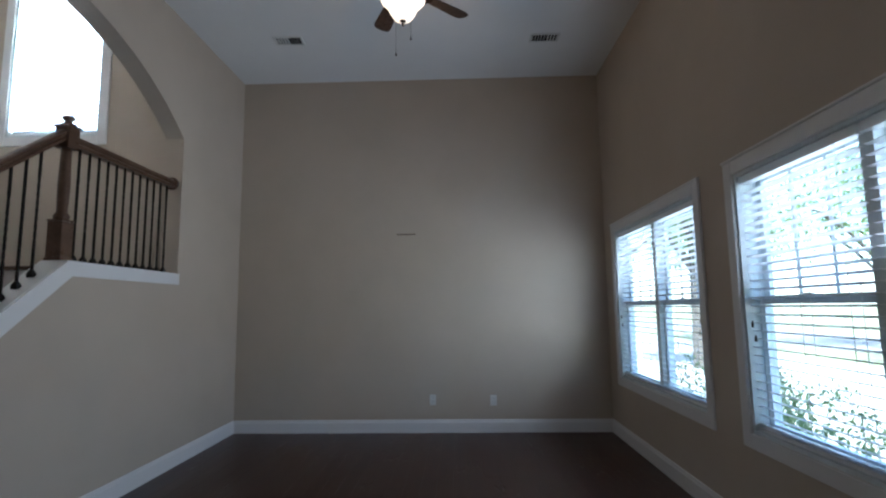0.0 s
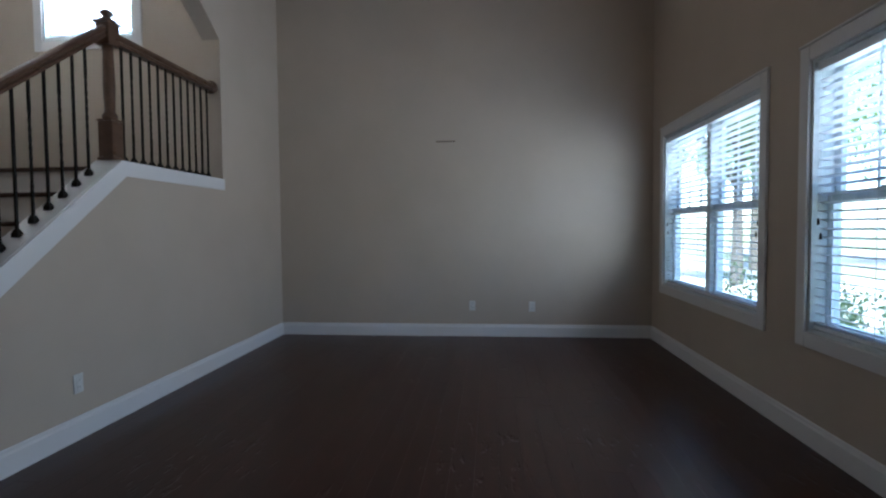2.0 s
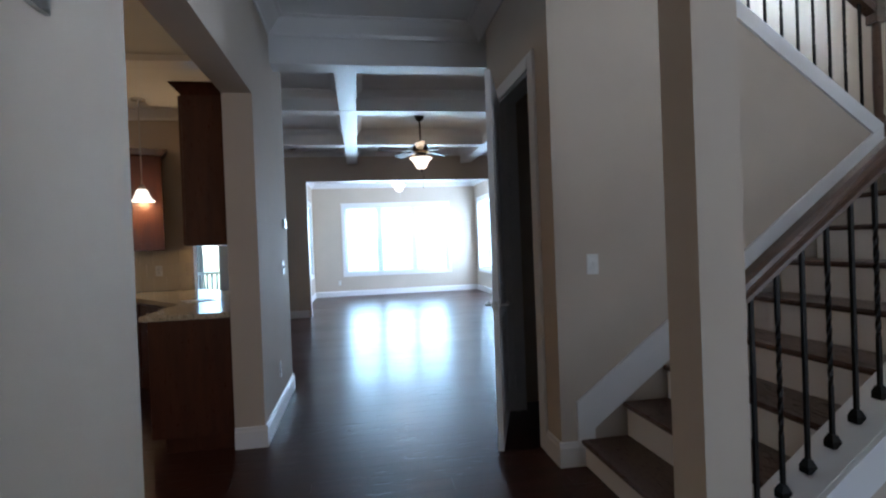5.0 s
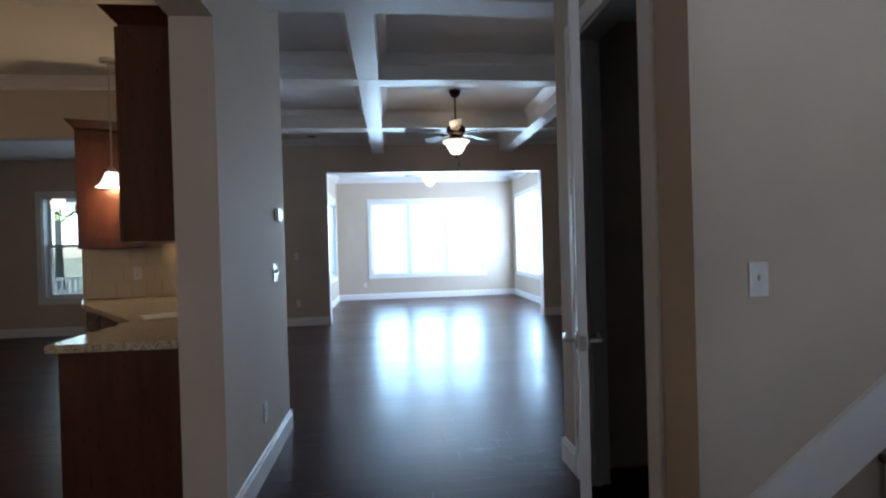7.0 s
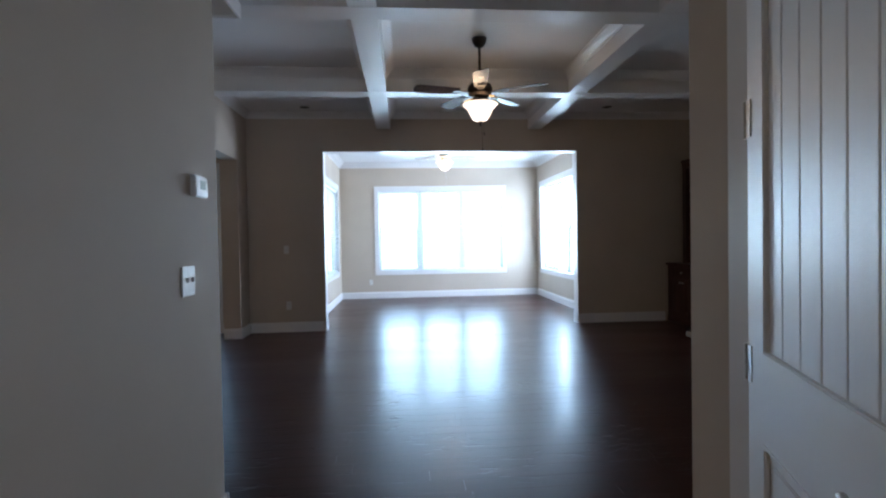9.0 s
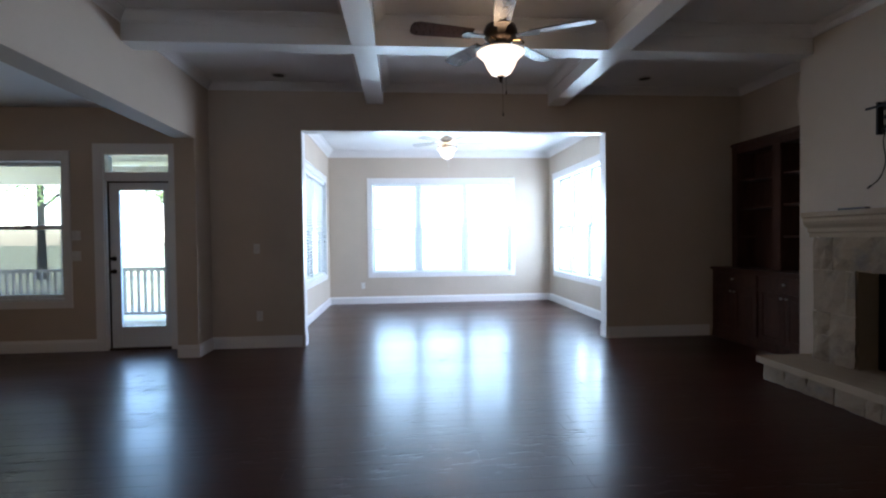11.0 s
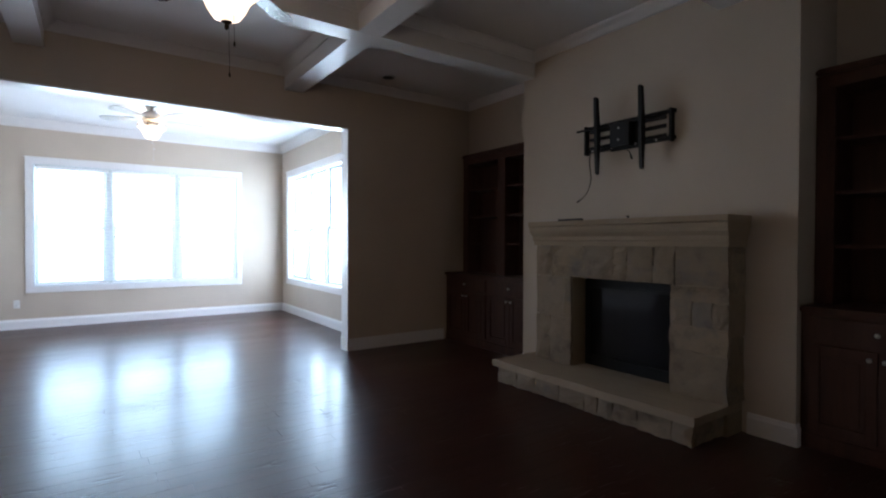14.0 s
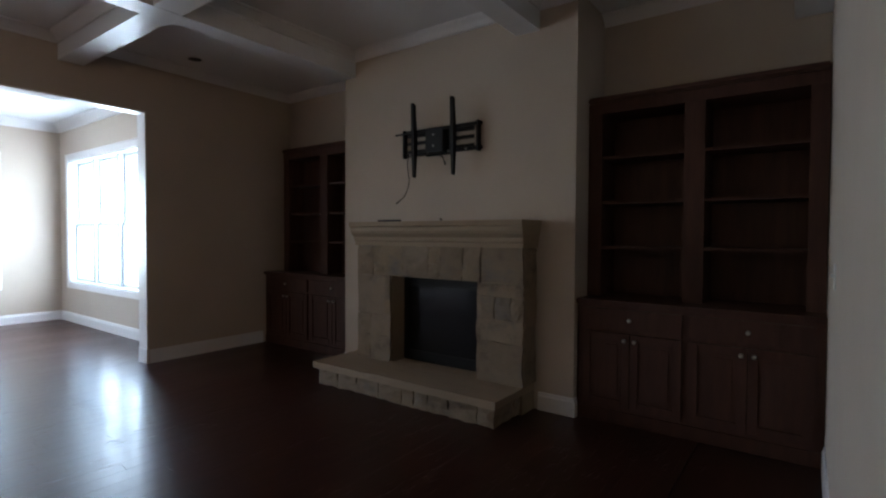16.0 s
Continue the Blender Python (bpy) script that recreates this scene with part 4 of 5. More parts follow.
for i in range(3):
    p = Vector((-6.17, -1.16, 0)) + d * (0.03 + i * 0.52)
    m = Matrix.Translation(p + nrm * 0.002) @ Matrix(((d.x, nrm.x, 0, 0), (d.y, nrm.y, 0, 0), (0, 0, 1, 0), (0, 0, 0, 1)))
    for nm, za, zb in (("drawer_front", 0.70, 0.84), ("door", 0.13, 0.68)):
        bm = boxes(((0, 0, za), (0.48, 0.02, zb)), ((0.06, 0.012, za + 0.03), (0.42, 0.026, zb - 0.03)))
        bmesh.ops.transform(bm, matrix=m, verts=bm.verts)
        f = part(nm, bm, CHERRY, base, "", 0.003)
        bm = bmesh.new()
        c = m @ Vector((0.24, 0.03, (za + zb) / 2 if nm[1] == "r" else zb - 0.06))
        bmesh.ops.create_uvsphere(bm, u_segments=12, v_segments=8, radius=0.013, matrix=Matrix.Translation(c))
        part("knob", bm, NICKEL, f, smooth=True)


def wall_cabinet(x0, x1, y0, y1, z0, z1, face, mat, label, group):
    """An upper cabinet with a crown; face: the side with the doors ('y-' or 'x+')."""
    t = thing("wall_cabinet", label, "cabinet", group)
    part("body", boxes(((x0, y0, z0), (x1, y1, z1))), mat, t)
    bm = bmesh.new()
    o = 0.06
    lo = [bm.verts.new(p) for p in ((x0, y0, z1), (x1, y0, z1), (x1, y1, z1), (x0, y1, z1))]
    grow = {"y-": (0, o, o, 0), "x+": (0, o, o, o)}[face]
    hi = [bm.verts.new(p) for p in ((x0 - grow[0], y0 - grow[2], z1 + 0.07), (x1 + grow[1], y0 - grow[2], z1 + 0.07), (x1 + grow[1], y1 + grow[3], z1 + 0.07), (x0 - grow[0], y1 + grow[3], z1 + 0.07))]
    for i in range(4):
        bm.faces.new((lo[i], lo[(i + 1) % 4], hi[(i + 1) % 4], hi[i]))
    bm.faces.new(hi)
    bm.faces.new(lo)
    part("crown", bm, mat, t)
    n = 2 if face == "y-" else 1
    for i in range(n):
        bm = bmesh.new()
        if face == "y-":
            w = (x1 - x0) / n
            a = x0 + i * w
            box(bm, (a + 0.003, y0 - 0.02, z0 + 0.004), (a + w - 0.003, y0, z1 - 0.004))
            box(bm, (a + 0.065, y0 - 0.026, z0 + 0.07), (a + w - 0.065, y0 - 0.012, z1 - 0.07))
        else:
            w = (y1 - y0) / n
            a = y0 + i * w
            box(bm, (x1, a + 0.003, z0 + 0.004), (x1 + 0.02, a + w - 0.003, z1 - 0.004))
            box(bm, (x1 + 0.012, a + 0.06, z0 + 0.07), (x1 + 0.026, a + w - 0.06, z1 - 0.07))
        part("door", bm, mat, t, "", 0.003)
    return t


wall_cabinet(-6.78, -5.62, -0.965, SY - 0.192, 1.345, 2.375, "y-", CHERRY, "dark cherry wall cabinet with a crown", "kitchen cabinets")
# turned out of the wall like a corner unit, with a wedge behind it
turned = wall_cabinet(0, 0.26, -0.45, 0, 1.34, 2.31, "x+", CHERRY, "red cherry wall cabinet beside the breakfast room", "kitchen cabinets")
turned.location, turned.rotation_euler = (-7.826, -1.885, 0), (0, 0, radians(20))
bm = bmesh.new()
prism(bm, [(-0.001, -0.004), (-0.001, -0.446), (-0.142, -0.395)], "z", 1.345, 2.305)
part("back_filler", bm, CHERRY, turned)
splash = tagged(new("backsplash"), "tan travertine tile backsplash above the counter", "backsplash", "", "structure")
for r in range(3):
    for cidx in range(6):
        y = -1.62 - cidx * 0.13 - (0.065 if r % 2 else 0)
        y2 = max(y - 0.126, -2.40)
        if y2 < y - 0.02:
            part("tile", boxes(((-7.828, y2, 0.906 + r * 0.145), (-7.818, y, 0.906 + r * 0.145 + 0.141))), TILE, splash)
wall_plate("power_outlet", "x", -7.818, 1, -1.95, 1.12)
t = thing("paper_sheet", "white sheet of paper lying on the counter", "paper", "", (-6.35, -1.12, 0.903))
bm = boxes(((-0.14, -0.11, 0), (0.14, 0.11, 0.002)))
bmesh.ops.rotate(bm, matrix=Matrix.Rotation(0.5, 3, "Z"), verts=bm.verts)
part("sheet", bm, PLATE, t)

def pendant(x, y, watts):
    """A bell-shaped glass pendant on a rod, with its lamp."""
    t = thing("pendant_light", "bell-shaped glass pendant light, lit, on a rod", "pendant light", "kitchen pendants", (x, y, 2.85))
    bm = bmesh.new()
    lathe(bm, [(0.02, -0.03), (0.06, -0.022), (0.065, 0)], segments=20)
    part("canopy", bm, NICKEL, t, smooth=True)
    bm = bmesh.new()
    tube(bm, [(0, 0, -0.02), (0, 0, -0.87)], 0.006)
    part("rod", bm, NICKEL, t)
    bm = bmesh.new()
    lathe(bm, [(0.012, -0.93), (0.028, -0.92), (0.03, -0.875), (0.015, -0.855)], segments=16)
    part("socket", bm, NICKEL, t, smooth=True)
    bm = bmesh.new()
    lathe(bm, [(0.043, -0.90), (0.051, -0.915), (0.063, -0.95), (0.082, -0.99), (0.116, -1.022), (0.111, -1.022), (0.077, -0.985), (0.057, -0.947)], segments=28)
    s = part("shade", bm, SHADE, t, "frosted bell glass, lit", smooth=True)
    s.visible_shadow = False
    glow("pendant_lamp", (x, y, 1.87), watts, 0.06, (1.0, 0.64, 0.28))


pendant(-7.37, -1.912, 1.3)
# unseen second pendant, added as warm fill light for the kitchen
pendant(-4.3, -3.6, 3.2)

# ---- family room ----
bm = bmesh.new()
prism(bm, [(CHY, FC - 0.002), (CHY - 0.085, FC - 0.002), (CHY - 0.08, FC - 0.02), (CHY - 0.045, FC - 0.045), (CHY - 0.02, FC - 0.08), (CHY, FC - 0.085)], "x", -10.07, -7.66)
structure("crown_moulding", bm, TRIM, "white painted crown moulding over the chimney breast", "moulding")

for x, y in ((-11.45, -0.93), (-11.38, 3.30)):
    t = thing("recessed_light", "small recessed ceiling light with a dark baffle, off", "recessed light", "recessed lights", (x, y, FC))
    bm = bmesh.new()
    lathe(bm, [(0.085, 0), (0.085, -0.006), (0.068, -0.008), (0.066, 0)], segments=28)
    part("trim_ring", bm, PLATE, t, smooth=True)
    bm = bmesh.new()
    lathe(bm, [(0.066, -0.003), (0.01, -0.001)], segments=28)
    part("baffle", bm, BLACK, t)

# cased edges of the sunroom opening
for y, s in ((-0.757, 1), (2.985, -1)):
    o = boxes(((FWX - 0.165, min(y, y + s * 0.014), 0.15), (FWX + 0.012, max(y, y + s * 0.014), 2.571)), ((FWX - 0.17, min(y, y + s * 0.02), 0), (FWX + 0.02, max(y, y + s * 0.02), 0.15)))
    structure("trim", o, TRIM, "white painted edge of the sunroom opening", "trim", 0.002)
structure("trim", boxes(((FWX - 0.165, -0.757, 2.571), (FWX + 0.012, 2.985, 2.585))), TRIM, "white painted edge of the sunroom opening", "trim")

STONE, sn, sl, sb = material("tan_fieldstone")
sv = coords(sn, sl)
soi = sn.new("ShaderNodeObjectInfo")
base_col = ramp(sn, sl, soi.outputs["Random"], [(0.0, (0.20, 0.145, 0.095)), (0.35, (0.265, 0.195, 0.128)), (0.6, (0.225, 0.168, 0.115)), (0.9, (0.25, 0.18, 0.11)), (1.0, (0.17, 0.145, 0.12))])
tone = ramp(sn, sl, noise_tex(sn, sl, sv, 5, 7, 0.7), [(0.3, (0.42, 0.41, 0.40)), (0.46, (0.88, 0.88, 0.88)), (0.6, (1, 1, 1)), (0.8, (0.8, 0.74, 0.66))])
mixn = sn.new("ShaderNodeMix")
mixn.data_type, mixn.blend_type = "RGBA", "MULTIPLY"
mixn.inputs["Factor"].default_value = 1.0
sl.new(base_col, mixn.inputs["A"])
sl.new(tone, mixn.inputs["B"])
blot = sn.new("ShaderNodeMix")
blot.data_type = "RGBA"
blot.inputs["B"].default_value = (0.115, 0.105, 0.10, 1)
patch = ramp(sn, sl, noise_tex(sn, sl, sv, 3.1, 5, 0.6), [(0.56, (0,) * 3), (0.70, (0.75,) * 3)])
sl.new(patch, blot.inputs["Factor"])
sl.new(mixn.outputs["Result"], blot.inputs["A"])
sl.new(blot.outputs["Result"], sb.inputs["Base Color"])
sb.inputs["Roughness"].default_value = 0.85
bump(sn, sl, noise_tex(sn, sl, sv, 22, 8, 0.7), 0.7, 0.01, sb)
CAST = painted("cast_stone", (0.285, 0.212, 0.14), 0.8, 0.10, 35.0, 0.004)
MORTAR = plain("mortar", (0.25, 0.19, 0.125), 0.9)

fp = thing("fireplace", "tan stone fireplace with a moulded mantel and raised hearth", "fireplace")
FX0, FX1, FY, FH = -9.67, -7.955, 3.93, 0.205
OX0, OX1, OZ = -9.265, -8.36, 0.975
part("core", boxes(((FX0 + 0.012, FY + 0.02, 0), (OX0 - 0.012, CHY, 1.25)), ((OX1 + 0.012, FY + 0.02, 0), (FX1 - 0.012, CHY, 1.25)), ((OX0 - 0.012, FY + 0.02, OZ + 0.012), (OX1 + 0.012, CHY, 1.25))), MORTAR, fp)
rng = random.Random(7)


def stone(lo, hi, front="y-"):
    """One hewn stone: a box with a bulging, uneven face."""
    bm = bmesh.new()
    (x0, y0, z0), (x1, y1, z1) = lo, hi
    g = 0.0025
    n = 3
    grid = []
    for j in range(n + 1):
        row = []
        for i in range(n + 1):
            u, v = i / n, j / n
            edge = i in (0, n) or j in (0, n)
            out = rng.uniform(-0.003, 0.005) if edge else rng.uniform(0.003, 0.018)
            du, dv = rng.uniform(-0.009, 0.007), rng.uniform(-0.007, 0.009)
            if front == "y-":
                row.append(bm.verts.new((x0 + g + (x1 - x0 - 2 * g) * u + du, y0 - out, z0 + g + (z1 - z0 - 2 * g) * v + dv)))
            else:
                row.append(bm.verts.new((x1 + out, y0 + g + (y1 - y0 - 2 * g) * u + du, z0 + g + (z1 - z0 - 2 * g) * v + dv)))
        grid.append(row)
    for j in range(n):
        for i in range(n):
            bm.faces.new((grid[j][i], grid[j][i + 1], grid[j + 1][i + 1], grid[j + 1][i]))
    rim = grid[0] + [grid[j][n] for j in range(1, n + 1)] + [grid[n][i] for i in range(n - 1, -1, -1)] + [grid[j][0] for j in range(n - 1, 0, -1)]
    back = [bm.verts.new((p.co.x, y1, p.co.z) if front == "y-" else (x0, p.co.y, p.co.z)) for p in rim]
    for i in range(len(rim)):
        j = (i + 1) % len(rim)
        bm.faces.new((rim[i], back[i], back[j], rim[j]))
    return part("stone", bm, STONE, fp)


def stone_field(x0, x1, z0, z1, y, tall):
    """Random courses of one to three stones."""
    z = z0
    while z < z1 - 0.03:
        h = min(rng.uniform(*tall), z1 - z)
        if z1 - z - h < 0.08:
            h = z1 - z
        x = x0
        while x < x1 - 0.03:
            w = min(rng.uniform(0.13, 0.36), x1 - x)
            if x1 - x - w < 0.09:
                w = x1 - x
            if h > 0.24 and w < 0.24 and rng.random() < 0.4:
                c = h * rng.uniform(0.4, 0.6)
                stone((x, y, z), (x + w, y + 0.03, z + c))
                stone((x, y, z + c), (x + w, y + 0.03, z + h))
            else:
                stone((x, y, z), (x + w, y + 0.03, z + h))
            x += w
        z += h


stone_field(FX0, OX0, FH, OZ, FY, (0.16, 0.36))
stone_field(OX1, FX1, FH, OZ, FY, (0.16, 0.36))
stone_field(FX0, FX1, OZ, 1.246, FY, (0.26, 0.30))
z = FH
while z < 1.23:
    h = min(rng.uniform(0.16, 0.34), 1.246 - z)
    stone((FX1 - 0.03, FY + 0.02, z), (FX1, CHY, z + h), "x+")
    z += h
# hearth
HX0, HX1, HY = -9.81, -8.0, 3.59
part("hearth_core", boxes(((HX0 + 0.03, HY + 0.03, 0), (HX1 - 0.03, CHY, 0.152))), MORTAR, fp)
x = HX0
while x < HX1 - 0.02:
    w = min(rng.uniform(0.12, 0.26), HX1 - x)
    if HX1 - x - w < 0.08:
        w = HX1 - x
    stone((x, HY, 0.0), (x + w, HY + 0.03, 0.150))
    x += w
y = HY + 0.03
while y < CHY - 0.02:
    w = min(rng.uniform(0.14, 0.28), CHY - y)
    stone((HX1 - 0.03, y, 0.0), (HX1, y + w, 0.150), "x+")
    y += w
bm = boxes(((HX0 - 0.03, HY - 0.045, 0.150), (HX1 + 0.035, CHY, FH)))
bmesh.ops.subdivide_edges(bm, edges=[e for e in bm.edges if e.calc_length() > 0.5], cuts=14, use_grid_fill=True)
for v in bm.verts:
    v.co += Vector((0, rng.uniform(-0.006, 0.006), rng.uniform(-0.003, 0.003)))
part("hearth_slab", bm, CAST, fp, "smooth tan cast-stone slab")
# mantel
bm = bmesh.new()
prof = [(d, zz - 0.024) for d, zz in ((0.0, 1.27), (0.03, 1.27), (0.03, 1.305), (0.045, 1.315), (0.045, 1.345), (0.06, 1.36), (0.075, 1.375), (0.085, 1.40), (0.085, 1.43), (0.10, 1.44), (0.10, 1.478), (0.0, 1.478))]
rings = []
for xe, ye, sx in ((FX0, CHY, -1), (FX0, FY, -1), (FX1, FY, 1), (FX1, CHY, 1)):
    rings.append([bm.verts.new((xe + sx * d * (0.15 if sx < 0 else 0.35), ye - (d if ye == FY else 0), zz)) for d, zz in prof])
for a, b in zip(rings, rings[1:]):
    for k in range(len(prof) - 1):
        bm.faces.new((a[k], a[k + 1], b[k + 1], b[k]))
bm.faces.new([r[0] for r in rings])
bm.faces.new([r[-1] for r in rings])
part("mantel", bm, CAST, fp, "moulded cast-stone mantel shelf")
# firebox: stone reveal, black metal face, glass
part("reveal", boxes(((OX0 - 0.012, FY + 0.02, FH), (OX0, CHY + 0.05, OZ)), ((OX1, FY + 0.02, FH), (OX1 + 0.012, CHY + 0.05, OZ)), ((OX0, FY + 0.02, OZ), (OX1, CHY + 0.05, OZ + 0.012))), CAST, fp)
FBY = FY + 0.19
bm = boxes(((OX0, FBY, FH), (OX0 + 0.06, FBY + 0.03, OZ)), ((OX1 - 0.06, FBY, FH), (OX1, FBY + 0.03, OZ)), ((OX0 + 0.06, FBY, OZ - 0.10), (OX1 - 0.06, FBY + 0.03, OZ)), ((OX0 + 0.06, FBY, FH), (OX1 - 0.06, FBY + 0.03, FH + 0.09)))
fb = part("firebox_face", bm, BLACK, fp, "black metal firebox face", 0.003)
for za, zb in ((OZ - 0.085, OZ - 0.02), (FH + 0.015, FH + 0.075)):
    for k in range(4):
        zz = za + (zb - za) * k / 4
        part("louvre", boxes(((OX0 + 0.08, FBY - 0.006, zz), (OX1 - 0.08, FBY, zz + 0.009))), BLACK, fb)
dark_glass, dn, dl, db = material("dark_glass")
db.inputs["Base Color"].default_value = (0.012, 0.012, 0.014, 1)
db.inputs["Roughness"].default_value = 0.10
db.inputs["Specular IOR Level"].default_value = 0.2
part("firebox_glass", boxes(((OX0 + 0.06, FBY + 0.018, FH + 0.09), (OX1 - 0.06, FBY + 0.024, OZ - 0.10))), dark_glass, fb)
part("firebox_back", boxes(((OX0, FBY + 0.03, FH), (OX1, FBY + 0.05, OZ))), BLACK, fb)

# tilting television bracket
mt = thing("tv_wall_mount", "black steel tilting television wall bracket, empty", "tv mount", "", (0, 0, 0))
MX0, MX1, MZ = -9.29, -8.45, 2.155
for zz in (MZ - 0.105, MZ + 0.095):
    part("wall_rail", boxes(((MX0, CHY - 0.022, zz), (MX1, CHY, zz + 0.03)), ((MX0, CHY - 0.03, zz + 0.022), (MX1, CHY - 0.022, zz + 0.03))), BLACK, mt, "", 0.002)
part("wall_plate", boxes(((-9.03, CHY - 0.012, MZ - 0.12), (-8.74, CHY, MZ + 0.125))), BLACK, mt, "", 0.003)
for xx in (MX0 + 0.015, MX1 - 0.035):
    part("end_plate", boxes(((xx, CHY - 0.05, MZ - 0.12), (xx + 0.02, CHY, MZ + 0.13))), BLACK, mt, "", 0.002)
part("upper_arm", boxes(((MX0 - 0.05, CHY - 0.075, MZ + 0.085), (MX1 - 0.10, CHY - 0.055, MZ + 0.10))), BLACK, mt, "", 0.002)
for xx in (-9.22, -8.72):
    for zz in (MZ - 0.085, MZ - 0.012, MZ + 0.055):
        part("cross_bar", boxes(((xx, CHY - 0.045, zz), (xx + 0.21, CHY - 0.03, zz + 0.03))), BLACK, mt, "", 0.003)
part("hub", boxes(((-8.99, CHY - 0.08, MZ - 0.10), (-8.80, CHY - 0.012, MZ + 0.09))), BLACK, mt, "", 0.006)
for xx in (-9.12, -8.70):
    bm = bmesh.new()
    prism(bm, [(CHY - 0.10, MZ - 0.30), (CHY - 0.075, MZ - 0.31), (CHY - 0.06, MZ), (CHY - 0.085, MZ + 0.33), (CHY - 0.125, MZ + 0.34), (CHY - 0.115, MZ)], "x", xx, xx + 0.030)
    part("screen_arm", bm, BLACK, mt, "", 0.003)
for xx in (-9.2, -9.0, -8.78, -8.6):
    bm = bmesh.new()
    lathe(bm, [(0.009, CHY - 0.032), (0.009, CHY - 0.02)], (xx, 0, MZ - 0.09), 10, "y")
    part("bolt", bm, NICKEL, mt)
for zz in (MZ - 0.045, MZ + 0.05):
    bm = bmesh.new()
    lathe(bm, [(0.008, CHY - 0.085), (0.008, CHY - 0.079)], (-8.90, 0, zz), 10, "y")
    part("bolt", bm, NICKEL, mt)


def cable(name, pts, label):
    t = thing(name, label, "cable")
    cu = []
    for i in range(len(pts) - 1):
        a, b = Vector(pts[i]), Vector(pts[i + 1])
        p0, p3 = Vector(pts[max(i - 1, 0)]), Vector(pts[min(i + 2, len(pts) - 1)])
        for k in range(6):
            s = k / 6
            cu.append(0.5 * ((2 * a) + (b - p0) * s + (2 * p0 - 5 * a + 4 * b - p3) * s * s + (3 * a - p0 - 3 * b + p3) * s ** 3))
    cu.append(Vector(pts[-1]))
    bm = bmesh.new()
    tube(bm, cu, 0.0042, 7)
    part("lead", bm, BLACK, t, smooth=True)
    bm = bmesh.new()
    d = (cu[-1] - cu[-2]).normalized()
    tube(bm, [cu[-1], cu[-1] + d * 0.035], 0.008, 8)
    part("plug", bm, BLACK, t)
cable("power_cable", [(-9.22, CHY - 0.01, 2.10), (-9.24, CHY - 0.02, 1.98), (-9.22, CHY - 0.02, 1.82), (-9.27, CHY - 0.02, 1.70), (-9.34, CHY - 0.02, 1.65)], "black cable hanging loose from the wall bracket")
cable("signal_cable", [(-8.86, CHY - 0.012, 2.08), (-8.86, CHY - 0.03, 2.03), (-8.83, CHY - 0.035, 2.01), (-8.82, CHY - 0.03, 1.98)], "short black cable end under the wall bracket")
t = thing("remote_control", "thin dark remote control lying on the mantel", "remote", "", (-9.22, 3.865, 1.454))
part("body", boxes(((-0.12, -0.024, 0), (0.12, 0.024, 0.017))), BLACK, t, "", 0.004)
for i in range(5):
    part("button", boxes(((-0.08 + i * 0.03, -0.006, 0.016), (-0.068 + i * 0.03, 0.006, 0.019))), MORTAR, t)
t = thing("wall_screw", "small dark screw standing in the mantel top", "screw", "", (-8.66, 3.86, 1.454))
bm = bmesh.new()
lathe(bm, [(0.006, 0), (0.006, 0.012), (0.012, 0.015), (0.012, 0.02)], segments=10)
part("shank", bm, BLACK, t)


